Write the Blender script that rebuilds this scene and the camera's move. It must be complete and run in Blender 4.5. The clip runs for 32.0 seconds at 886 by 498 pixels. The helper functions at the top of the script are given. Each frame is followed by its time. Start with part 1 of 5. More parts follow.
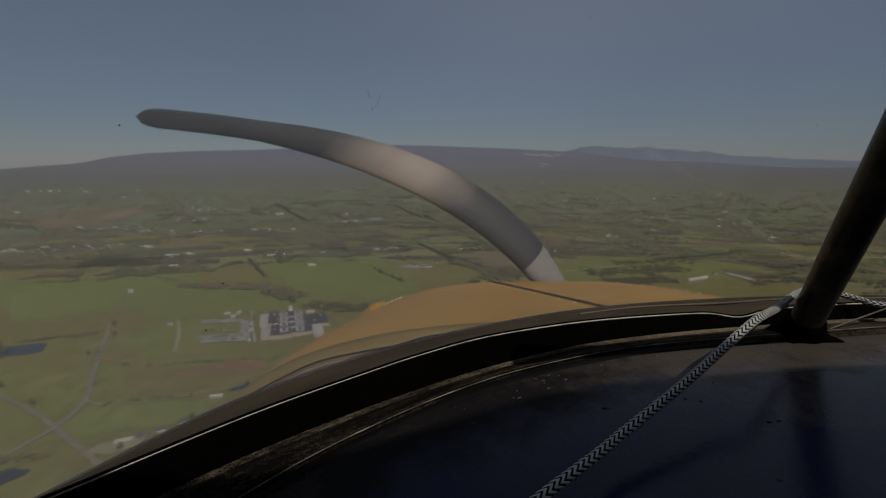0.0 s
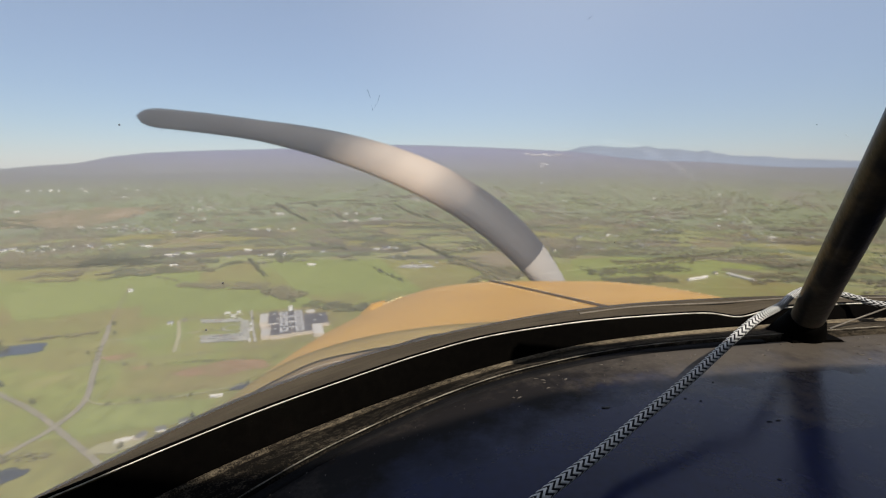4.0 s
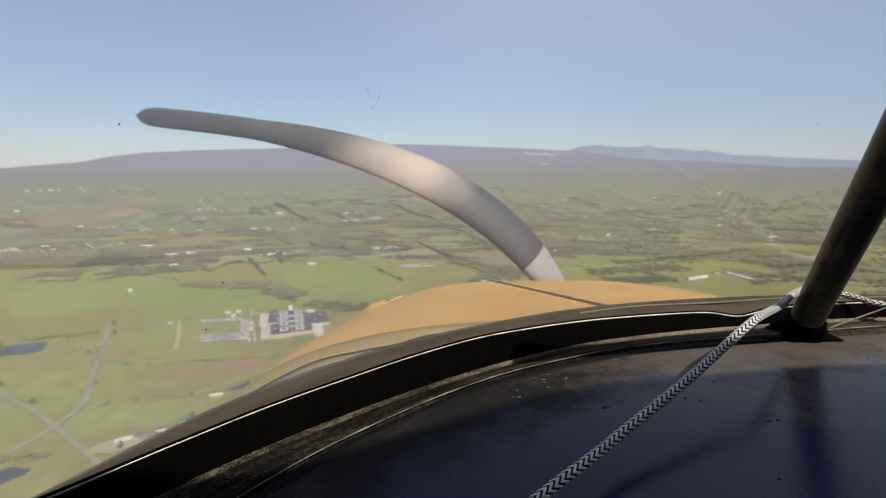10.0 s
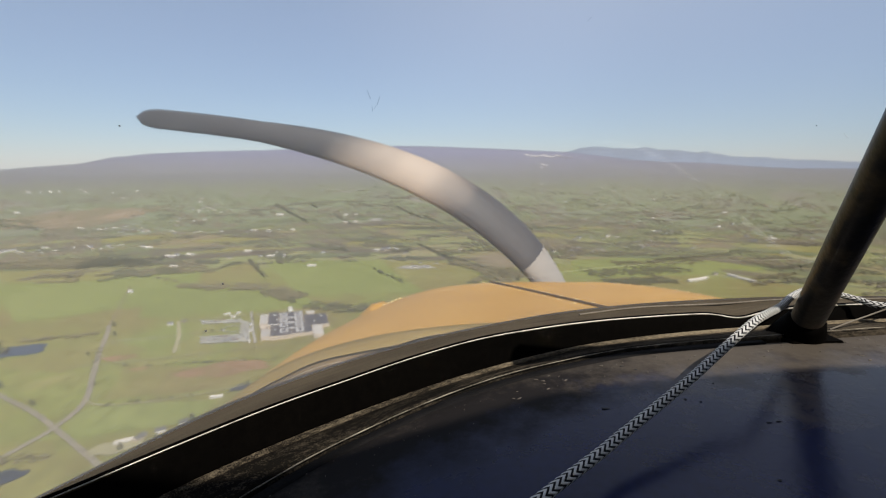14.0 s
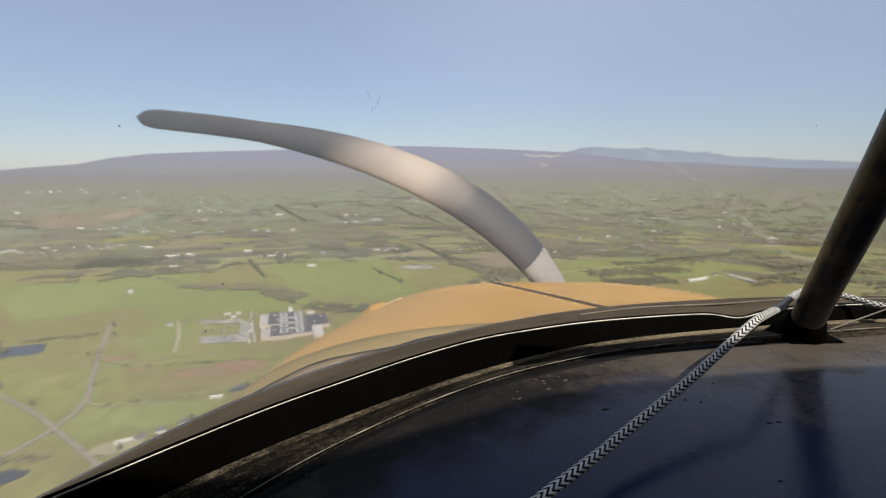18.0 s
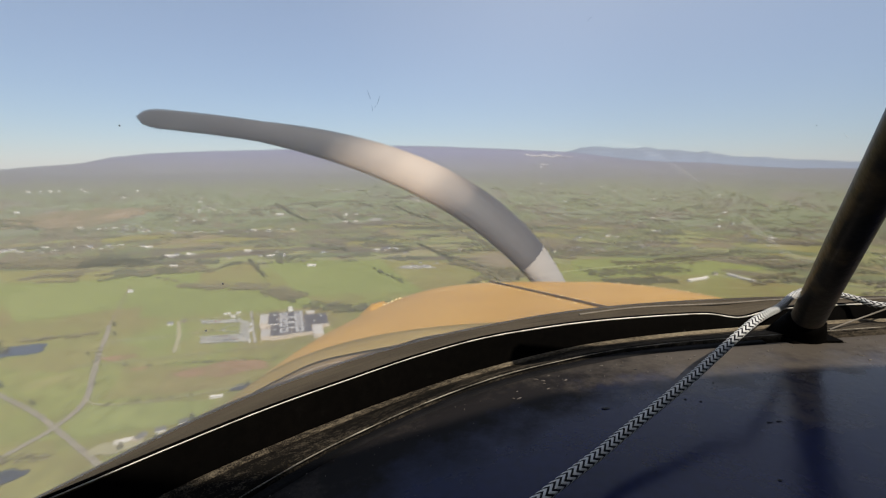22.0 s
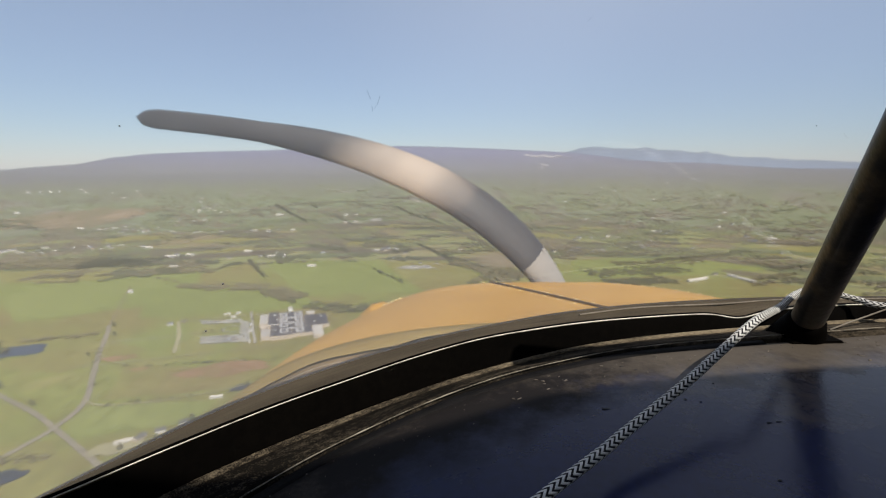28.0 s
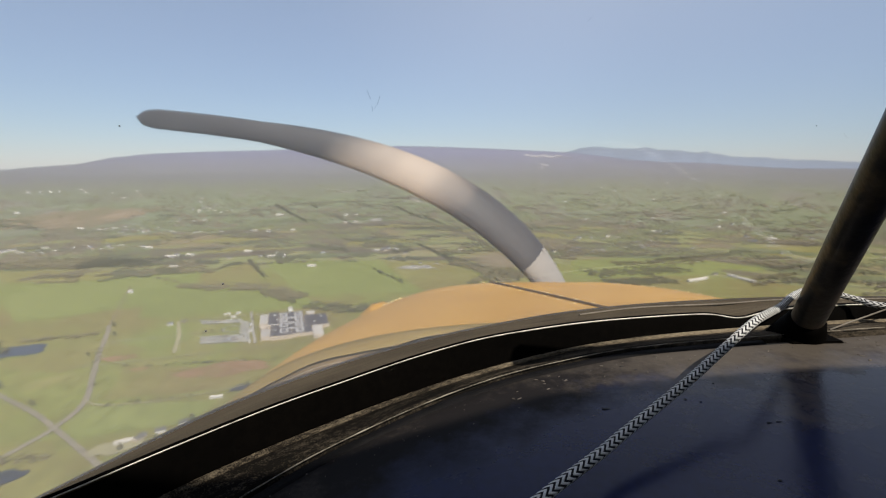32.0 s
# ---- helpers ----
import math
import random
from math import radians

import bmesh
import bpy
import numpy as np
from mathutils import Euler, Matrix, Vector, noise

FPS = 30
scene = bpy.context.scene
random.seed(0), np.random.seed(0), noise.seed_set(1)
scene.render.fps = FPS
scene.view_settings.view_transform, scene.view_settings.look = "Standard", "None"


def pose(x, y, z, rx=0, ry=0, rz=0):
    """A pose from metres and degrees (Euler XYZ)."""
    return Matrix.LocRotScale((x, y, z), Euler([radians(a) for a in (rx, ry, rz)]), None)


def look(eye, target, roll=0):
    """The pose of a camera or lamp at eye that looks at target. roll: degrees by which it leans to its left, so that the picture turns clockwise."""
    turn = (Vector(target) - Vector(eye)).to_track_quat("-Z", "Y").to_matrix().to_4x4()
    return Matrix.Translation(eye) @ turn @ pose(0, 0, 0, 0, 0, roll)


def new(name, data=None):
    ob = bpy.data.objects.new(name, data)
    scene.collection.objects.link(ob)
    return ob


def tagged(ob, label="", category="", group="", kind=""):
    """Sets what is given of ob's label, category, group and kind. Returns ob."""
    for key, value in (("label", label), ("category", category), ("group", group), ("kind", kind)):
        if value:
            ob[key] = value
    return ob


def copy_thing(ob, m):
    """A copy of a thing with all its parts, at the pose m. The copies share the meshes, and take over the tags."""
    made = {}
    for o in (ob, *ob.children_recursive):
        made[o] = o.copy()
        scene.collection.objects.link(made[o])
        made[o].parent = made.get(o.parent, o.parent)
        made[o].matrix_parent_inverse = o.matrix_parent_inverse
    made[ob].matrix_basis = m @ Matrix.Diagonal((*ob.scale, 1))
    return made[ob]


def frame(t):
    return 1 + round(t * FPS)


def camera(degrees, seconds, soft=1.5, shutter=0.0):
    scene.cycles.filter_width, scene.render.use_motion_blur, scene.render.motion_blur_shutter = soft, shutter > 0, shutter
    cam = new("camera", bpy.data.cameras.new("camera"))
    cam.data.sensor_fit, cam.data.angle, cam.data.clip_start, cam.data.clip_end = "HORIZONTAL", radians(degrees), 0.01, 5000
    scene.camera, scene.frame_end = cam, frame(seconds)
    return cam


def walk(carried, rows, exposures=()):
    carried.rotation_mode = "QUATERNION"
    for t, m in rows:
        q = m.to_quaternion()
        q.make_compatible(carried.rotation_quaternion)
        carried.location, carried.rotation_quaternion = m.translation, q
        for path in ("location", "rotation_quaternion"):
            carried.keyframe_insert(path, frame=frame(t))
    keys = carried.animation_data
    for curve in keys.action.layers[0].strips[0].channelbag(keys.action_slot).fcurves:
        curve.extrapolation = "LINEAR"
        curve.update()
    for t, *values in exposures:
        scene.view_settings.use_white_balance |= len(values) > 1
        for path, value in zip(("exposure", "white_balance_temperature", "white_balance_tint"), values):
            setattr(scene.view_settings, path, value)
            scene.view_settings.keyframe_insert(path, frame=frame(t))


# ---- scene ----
# Cockpit of a light high-wing aeroplane over farmland. Origin at the camera, y ahead, z up; the ground lies 300 m below.
from mathutils.bvhtree import BVHTree

GROUND = -300.0
TILT = -10.4
BRIGHT = 0.475     # stops

cam = camera(87.0, 32.0, soft=1.15)
NODS = [(0, -0.03), (0.5, 0.03), (1, -0.08), (1.5, -0.05), (2, 0.04), (2.5, 0.04), (3, -0.13), (3.5, -0.11), (5.5, 0.04), (6, 0.04),
        (6.5, 0), (7, 0.04), (7.5, -0.02), (8, -0.06), (8.5, -0.13), (9, -0.17), (9.5, -0.15), (10, -0.13), (10.5, -0.04), (11, 0),
        (11.5, 0.06), (12, 0.06), (12.5, 0.13), (13, 0.08), (13.5, 0.06), (14, 0.04), (14.5, 0.04), (16.5, -0.06), (17, -0.02),
        (17.5, 0.04), (18, 0.06), (18.5, -0.09), (19, -0.15), (19.5, 0), (20, 0.04), (20.5, 0.08)]
NODS += [(21, 0.06), (21.5, 0.02), (22, 0.02), (22.5, -0.02), (23, -0.02), (23.5, -0.02), (24, 0.08), (24.5, -0.02), (25, -0.15),
         (25.5, 0.06), (27.5, 0.04), (28, 0.06), (28.5, -0.04), (29, -0.13), (29.5, 0.06), (30, 0.06), (30.5, 0.04), (31, 0),
         (31.5, -0.02), (32, 0.06)]
walk(cam, [(t, pose(0, 0, 0, 90 + TILT + nod, 0, 0)) for t, nod in NODS],
     exposures=[(0, BRIGHT - 1.68), (0.1, BRIGHT - 1.0), (0.2, BRIGHT - 0.55), (0.3, BRIGHT - 0.25), (0.5, BRIGHT), (32, BRIGHT)])

# ---- sky and sun ----
SUN_EL, SUN_AZ = 52.0, 150.0     # azimuth clockwise from straight ahead
world = bpy.data.worlds.new("sky")
scene.world = world
world.use_nodes = True
wn = world.node_tree.nodes
sky = wn.new("ShaderNodeTexSky")
sky.sky_type = "NISHITA"
sky.sun_disc = False
sky.sun_elevation, sky.sun_rotation = radians(SUN_EL), radians(SUN_AZ)
sky.altitude, sky.air_density, sky.dust_density, sky.ozone_density = 300, 1.1, 0.1, 6.0
wn["Background"].inputs["Strength"].default_value = 0.079
pale = wn.new("ShaderNodeMix")
pale.data_type = "RGBA"
pale.inputs["Factor"].default_value = 0.42
pale.inputs[7].default_value = (5.4, 6.2, 7.85, 1)      # thin high haze over the whole sky
world.node_tree.links.new(sky.outputs["Color"], pale.inputs[6])
world.node_tree.links.new(pale.outputs[2], wn["Background"].inputs["Color"])
sun = new("sun", bpy.data.lights.new("sun", "SUN"))
sun.data.energy, sun.data.angle, sun.data.color = 4.5, radians(0.5), (0.99, 0.92, 0.805)
to_sun = Vector((math.sin(radians(SUN_AZ)) * math.cos(radians(SUN_EL)), math.cos(radians(SUN_AZ)) * math.cos(radians(SUN_EL)), math.sin(radians(SUN_EL))))
sun.matrix_world = look((0, -3, 6), Vector((0, -3, 6)) - to_sun)


# ---- materials ----
def material(name, colour, rough=0.6, metal=0.0, vary=0.25, scale=5.0, fine=60.0, bump=0.0, second=None, spread=(0.35, 0.65), island=0.0, per_object=0.0, spec=0.5):
    """Two scales of noise between colour and second (or a darker tone), with relief."""
    m = bpy.data.materials.new(name)
    m.use_nodes = True
    n, l = m.node_tree.nodes, m.node_tree.links
    b = n["Principled BSDF"]
    b.inputs["Roughness"].default_value, b.inputs["Metallic"].default_value = rough, metal
    b.inputs["Specular IOR Level"].default_value = spec
    co = n.new("ShaderNodeTexCoord")
    big, small = n.new("ShaderNodeTexNoise"), n.new("ShaderNodeTexNoise")
    big.inputs["Scale"].default_value, small.inputs["Scale"].default_value = scale, fine
    big.inputs["Detail"].default_value, small.inputs["Detail"].default_value = 5, 6
    for t in (big, small):
        l.new(co.outputs["Object"], t.inputs["Vector"])
    ramp = n.new("ShaderNodeValToRGB")
    dark = second or tuple(c * (1 - vary) for c in colour)
    ramp.color_ramp.elements[0].position, ramp.color_ramp.elements[1].position = spread
    ramp.color_ramp.elements[0].color, ramp.color_ramp.elements[1].color = (*dark, 1), (*colour, 1)
    l.new(big.outputs["Fac"], ramp.inputs["Fac"])
    grain = n.new("ShaderNodeMapRange")
    grain.inputs["From Min"].default_value, grain.inputs["From Max"].default_value = 0.3, 0.7
    grain.inputs["To Min"].default_value, grain.inputs["To Max"].default_value = 1 - vary * 0.6, 1 + vary * 0.4
    l.new(small.outputs["Fac"], grain.inputs["Value"])
    hsv = n.new("ShaderNodeHueSaturation")
    l.new(ramp.outputs["Color"], hsv.inputs["Color"])
    value = grain.outputs["Result"]
    if island or per_object:
        src = n.new("ShaderNodeNewGeometry").outputs["Random Per Island"] if island else n.new("ShaderNodeObjectInfo").outputs["Random"]
        k = island or per_object
        r = n.new("ShaderNodeMapRange")
        r.inputs["To Min"].default_value, r.inputs["To Max"].default_value = 1 - k, 1 + k
        l.new(src, r.inputs["Value"])
        mul = n.new("ShaderNodeMath")
        mul.operation = "MULTIPLY"
        l.new(value, mul.inputs[0]), l.new(r.outputs["Result"], mul.inputs[1])
        value = mul.outputs[0]
    l.new(value, hsv.inputs["Value"])
    l.new(hsv.outputs["Color"], b.inputs["Base Color"])
    if bump:
        bu = n.new("ShaderNodeBump")
        bu.inputs["Strength"].default_value, bu.inputs["Distance"].default_value = 0.6, bump
        l.new(small.outputs["Fac"], bu.inputs["Height"])
        l.new(bu.outputs["Normal"], b.inputs["Normal"])
    return m


YELLOW = material("aged_yellow_paint", (0.60, 0.325, 0.050), 0.5, vary=0.18, scale=7, fine=140, bump=0.0003, second=(0.50, 0.262, 0.040))
BLACK = material("flat_black_paint", (0.0017, 0.0014, 0.0011), 0.75, vary=0.5, scale=18, fine=300, bump=0.0002, spec=0.02)
# black of the strip that paints the shade below the bead
GAPSHADE = material("gap_shade_black", (0.0050, 0.0044, 0.0046), 0.7, vary=0.5, scale=90, fine=900, bump=0.0003, spec=0.10)
SEALANT = material("grey_tan_sealant", (0.13, 0.11, 0.085), 0.8, vary=0.35, scale=60, fine=500, bump=0.0004)
PALEBEAD = material("pale_worn_bead", (0.52, 0.42, 0.29), 0.7, vary=0.4, scale=90, fine=600)
TAN = material("tan_weathered_trim", (0.24, 0.165, 0.085), 0.85, vary=0.35, scale=60, fine=500, bump=0.0004, spec=0.1)
DULL = material("hazed_olive_tan", (0.43, 0.30, 0.105), 0.85, vary=0.25, scale=10, fine=160, bump=0.0003, spec=0.06)
BARE = material("chipped_pale_edge", (0.54, 0.51, 0.455), 0.5, metal=0.15, vary=0.45, scale=90, fine=500, bump=0.0003, second=(0.26, 0.24, 0.21), spread=(0.30, 0.50))
TUBE = material("black_enamel_tube", (0.008, 0.007, 0.006), 0.36, vary=0.5, scale=55, fine=300, bump=0.0004, second=(0.045, 0.030, 0.016), spread=(0.36, 0.52), spec=0.35)
BLADE = material("matt_dark_blade", (0.07, 0.066, 0.064), 0.5, metal=0.1, vary=0.35, scale=8, fine=120, bump=0.0003)
METAL = material("polished_blade_metal", (0.72, 0.68, 0.62), 0.3, metal=0.85, vary=0.25, scale=9, fine=200, bump=0.0002)
SPINNER = material("cream_spinner_paint", (0.33, 0.305, 0.275), 0.6, vary=0.12, scale=9, fine=120)
RIVET = material("yellow_rivet", (0.85, 0.62, 0.28), 0.35, vary=0.2, scale=200, fine=900)
SEAM = material("dirty_hinge_brown", (0.13, 0.075, 0.03), 0.7, vary=0.5, scale=60, fine=400, bump=0.0005)
CABIN = material("grey_cabin_lining", (0.32, 0.31, 0.30), 0.8, vary=0.3, scale=6, fine=90, bump=0.001)


# ---- mesh helpers ----
def mesh_ob(name, verts, faces, mat, parent=None, label="", smooth=False):
    me = bpy.data.meshes.new(name)
    me.from_pydata([tuple(map(float, v)) for v in verts], [], faces)
    me.materials.append(mat)
    if smooth:
        me.shade_smooth()
    me.update()
    ob = new(name, me)
    ob.parent = parent
    return tagged(ob, label)


def part(name, bm, mat, parent=None, label="", smooth=False):
    me = bpy.data.meshes.new(name)
    bm.to_mesh(me)
    bm.free()
    me.materials.append(mat)
    if smooth:
        me.shade_smooth()
    ob = new(name, me)
    ob.parent = parent
    return tagged(ob, label)


def empty(name, at=(0, 0, 0), turn=0.0):
    ob = new(name)
    ob.matrix_basis = pose(*at, 0, 0, turn)
    ob.empty_display_size = 0.05
    return ob


def grid_faces(rows, cols, closed=False):
    n = cols if closed else cols - 1
    return [(r * cols + c, r * cols + (c + 1) % cols, (r + 1) * cols + (c + 1) % cols, (r + 1) * cols + c) for r in range(rows - 1) for c in range(n)]


def loft(name, lines, mat, parent=None, label="", smooth=True, closed=False):
    """A skin over rows of points of equal length."""
    cols = len(lines[0])
    return mesh_ob(name, [p for line in lines for p in line], grid_faces(len(lines), cols, closed), mat, parent, label, smooth)


def tube(name, points, radius, mat, parent=None, label="", sides=14, caps=True):
    """A round bar along points; radius may be one number or one for each point."""
    pts = [Vector(p) for p in points]
    radii = radius if isinstance(radius, (list, tuple)) else [radius] * len(pts)
    verts, side = [], None
    for i, p in enumerate(pts):
        d = (pts[min(i + 1, len(pts) - 1)] - pts[max(i - 1, 0)]).normalized()
        if side is None:
            side = d.cross(Vector((0, 0, 1)) if abs(d.z) < 0.9 else Vector((0, 1, 0))).normalized()
        side = (side - d * side.dot(d)).normalized()
        up = side.cross(d)
        verts += [p + radii[i] * (math.cos(a) * side + math.sin(a) * up) for a in (2 * math.pi * k / sides for k in range(sides))]
    faces = grid_faces(len(pts), sides, True)
    if caps:
        faces += [tuple(range(sides)), tuple(range((len(pts) - 1) * sides, len(pts) * sides))]
    return mesh_ob(name, verts, faces, mat, parent, label, True)


def box(bm, x0, x1, y0, y1, z0, z1):
    m = Matrix.Translation(((x0 + x1) / 2, (y0 + y1) / 2, (z0 + z1) / 2)) @ Matrix.Diagonal((x1 - x0, y1 - y0, z1 - z0, 1))
    return bmesh.ops.create_cube(bm, size=1, matrix=m)["verts"]


def box_part(name, x0, x1, y0, y1, z0, z1, mat, parent=None, label="", bevel=0.0):
    bm = bmesh.new()
    box(bm, x0, x1, y0, y1, z0, z1)
    if bevel:
        bmesh.ops.bevel(bm, geom=bm.edges[:], offset=bevel, segments=2, affect="EDGES")
    return part(name, bm, mat, parent, label)


def smooth_line(knots, n=20):
    """A Catmull-Rom line through the knots."""
    k = [Vector(p) for p in knots]
    k = [2 * k[0] - k[1], *k, 2 * k[-1] - k[-2]]
    out = []
    for a, b, c, d in zip(k, k[1:], k[2:], k[3:]):
        for i in range(n):
            t = i / n
            out.append(0.5 * (2 * b + (c - a) * t + (2 * a - 5 * b + 4 * c - d) * t * t + (3 * b - a - 3 * c + d) * t ** 3))
    return out + [k[-2]]


def streaked(name, dark, pale, along, across, low, high, rough=0.85, spec=0.05, grain=1500.0, patch=18.0, bump=0.0004, paler=0.0):
    """Dirt drawn out along a strip; the UV map runs in metres along it and across it. The last argument makes it paler
    towards the brace.
    """
    m = bpy.data.materials.new(name)
    m.use_nodes = True
    n, l = m.node_tree.nodes, m.node_tree.links
    b = n["Principled BSDF"]
    b.inputs["Roughness"].default_value, b.inputs["Specular IOR Level"].default_value = rough, spec
    uv = n.new("ShaderNodeUVMap")
    total = None
    for scale, weight, detail in (((along, across, 1), 0.35, 6), ((grain, grain, 1), 0.45, 4), ((patch, patch * 4, 1), 0.40, 4)):
        mp, t, k = n.new("ShaderNodeMapping"), n.new("ShaderNodeTexNoise"), n.new("ShaderNodeMath")
        mp.inputs["Scale"].default_value = scale
        t.inputs["Scale"].default_value, t.inputs["Detail"].default_value = 1.0, detail
        l.new(uv.outputs["UV"], mp.inputs["Vector"]), l.new(mp.outputs["Vector"], t.inputs["Vector"])
        k.operation = "MULTIPLY_ADD"
        k.inputs[1].default_value = weight
        l.new(t.outputs["Fac"], k.inputs[0])
        if total is None:
            k.inputs[2].default_value = -0.10
        else:
            l.new(total, k.inputs[2])
        total = k.outputs[0]
    sep, drift, k = n.new("ShaderNodeSeparateXYZ"), n.new("ShaderNodeMapRange"), n.new("ShaderNodeMath")
    for key, v in (("From Min", 0.20), ("From Max", 0.42), ("To Min", 0.0), ("To Max", paler)):
        drift.inputs[key].default_value = v
    l.new(uv.outputs["UV"], sep.inputs["Vector"]), l.new(sep.outputs["X"], drift.inputs["Value"])
    l.new(drift.outputs["Result"], k.inputs[0]), l.new(total, k.inputs[1])
    total = k.outputs[0]
    ramp = n.new("ShaderNodeValToRGB")
    ramp.color_ramp.elements[0].position, ramp.color_ramp.elements[1].position = low, high
    ramp.color_ramp.elements[0].color, ramp.color_ramp.elements[1].color = (*dark, 1), (*pale, 1)
    l.new(total, ramp.inputs["Fac"]), l.new(ramp.outputs["Color"], b.inputs["Base Color"])
    bu = n.new("ShaderNodeBump")
    bu.inputs["Strength"].default_value, bu.inputs["Distance"].default_value = 0.6, bump
    l.new(total, bu.inputs["Height"]), l.new(bu.outputs["Normal"], b.inputs["Normal"])
    return m


WORN = streaked("worn_black_strip", (0.034, 0.027, 0.019), (0.096, 0.078, 0.054), 22, 800, 0.36, 0.74)
DUST = streaked("tan_dust_strip", (0.010, 0.008, 0.006), (0.24, 0.195, 0.135), 300, 700, 0.46, 0.84, patch=30, paler=0.16)
DUSTY = streaked("dirty_black_felt", (0.0045, 0.0038, 0.003), (0.100, 0.081, 0.058), 330, 420, 0.50, 0.82, grain=1300, patch=34, paler=0.10)
BEAD = streaked("scuffed_pale_bead", (0.02, 0.018, 0.015), (0.30, 0.27, 0.22), 45, 45, 0.40, 0.62)


def strip_uv(ob, lines):
    """UV in metres along and across the rows of a loft."""
    p = np.array(lines, float)
    u = np.concatenate([[0], np.cumsum(np.linalg.norm(np.diff(p[0], axis=0), axis=1))])
    v = np.concatenate([[0], np.cumsum(np.linalg.norm(np.diff(p, axis=0), axis=2).mean(axis=1))])
    layer, cols = ob.data.uv_layers.new(name="UVMap"), p.shape[1]
    at = [(u[i % cols], v[i // cols]) for i in range(p.shape[0] * cols)]
    layer.data.foreach_set("uv", [float(c) for lp in ob.data.loops for c in at[lp.vertex_index]])
    return ob


def strip(name, lines, mat, label):
    return strip_uv(loft(name, lines, mat, label=label), lines)


# ---- the windscreen's foot: a low wall round the instrument cover, mirrored about the aeroplane's middle ----
MIDDLE = 0.3034
# x, y of the cover's edge; heights of that edge, of the ledge, of the lip and of the outer edge
FOOT_LINE = [(-0.1500, 0.0560, -0.1240, -0.1160, -0.1022, -0.1240), (-0.1240, 0.0860, -0.1215, -0.1157, -0.1020, -0.1210),
             (-0.0993, 0.1140, -0.1190, -0.1155, -0.1018, -0.1170), (-0.0766, 0.1401, -0.1163, -0.1149, -0.1016, -0.1124), (-0.0532, 0.1654, -0.1138, -0.1158, -0.1016, -0.1089),
             (-0.0264, 0.1873, -0.1110, -0.1152, -0.1004, -0.1062), (0.0020, 0.2069, -0.1084, -0.1138, -0.0982, -0.1043)]
FOOT_LINE += [(0.0325, 0.2233, -0.1058, -0.1115, -0.0959, -0.1022), (0.0649, 0.2352, -0.1034, -0.1082, -0.0946, -0.0997), (0.0981, 0.2448, -0.1013, -0.1055, -0.0938, -0.0973),
              (0.1322, 0.2504, -0.0995, -0.1032, -0.0929, -0.0951), (0.1666, 0.2540, -0.0981, -0.1012, -0.0921, -0.0937), (0.2009, 0.2576, -0.0970, -0.0999, -0.0914, -0.0930),
              (0.2352, 0.2623, -0.0963, -0.0990, -0.0906, -0.0931), (0.2693, 0.2670, -0.0960, -0.0989, -0.0903, -0.0938), (0.3034, 0.2690, -0.0960, -0.0989, -0.0903, -0.0942)]


def foot_dense():
    cols = [[p for p in smooth_line([(r[0], r[1], r[k]) for r in FOOT_LINE], 12)] for k in (2, 3, 4, 5)]
    left = [(c[0].x, c[0].y, c[0].z, c[1].z, c[2].z, c[3].z) for c in zip(*cols)]
    right = [(2 * MIDDLE - r[0], *r[1:]) for r in reversed(left[:-1])]
    rows = np.array(left + right)
    t = np.gradient(rows[:, :2], axis=0)
    t /= np.linalg.norm(t, axis=1)[:, None]
    return rows, np.column_stack([-t[:, 1], t[:, 0]])


FLINE, FOUT = foot_dense()


def wavy(x):
    """The bent lip next to the brace."""
    return -0.0040 * math.exp(-((x - 0.190) / 0.015) ** 2)


def ring(offset, dz=0.0, mix=(0, 0, 0, 0), bend=0.0):
    """Points at that distance outside the cover's edge; mix weighs the four heights."""
    out = []
    for r, n in zip(FLINE, FOUT):
        x, y = r[0] + n[0] * offset, r[1] + n[1] * offset
        out.append((x, y, sum(m * z for m, z in zip(mix, r[2:])) + dz + bend * wavy(r[0])))
    return out


EDGE, LEDGE, LIP, OUTER = (1, 0, 0, 0), (0, 1, 0, 0), (0, 0, 1, 0), (0, 0, 0, 1)
frame_thing = empty("windscreen_frame", (0.30, 0.28, -0.10))
tagged(frame_thing, "black-painted metal windscreen frame with a worn bright lip", "window frame")


def seat(ob, parent):
    """Put ob, built in place, under parent without moving it."""
    ob.parent = parent
    ob.matrix_parent_inverse = parent.matrix_basis.inverted()
    return ob


seat(strip("outer_strip", [ring(0.070, -0.05, OUTER), ring(0.064, -0.004, OUTER), ring(0.058, 0.0, OUTER), ring(0.053, 0.0004, (0, 0, 0.1, 0.9)), ring(0.040, -0.0006, (0, 0, 0.5, 0.5), 0.4), ring(0.0268, -0.0006, LIP, 1.0)], WORN, "scuffed black outer strip"), frame_thing)
lip_line = ring(0.026, 0.0, LIP, 1.0)
seat(tube("lip", lip_line, [float(0.00026 + 0.0002 * min(1.0, max(0.0, (p[0] + 0.03) / 0.09))) for p in lip_line], BARE, label="bare bright metal lip", sides=6), frame_thing)
# bead added to keep the bright lip out of the windscreen's reflection
seat(tube("lip_screen", ring(0.0264, 0.00062, LIP, 1.0), 0.00058, BLACK, label="black bead added to screen the lip from the windscreen", sides=6), frame_thing)
seat(loft("inner_face", [ring(0.0254, -0.0005, LIP, 1.0), ring(0.0235, 0.0, (0, 0.5, 0.5, 0), 0.3), ring(0.0215, -0.003, LEDGE)], BLACK, label="matt black inner face"), frame_thing)
seat(strip("dust_strip", [ring(0.0215, -0.0004, LEDGE), ring(0.0203, 0.0005, LEDGE), ring(0.0193, 0.0001, LEDGE), ring(0.0186, -0.0010, LEDGE), ring(0.0185, -0.004, LEDGE)], DUST, "narrow strip thick with tan dust"), frame_thing)
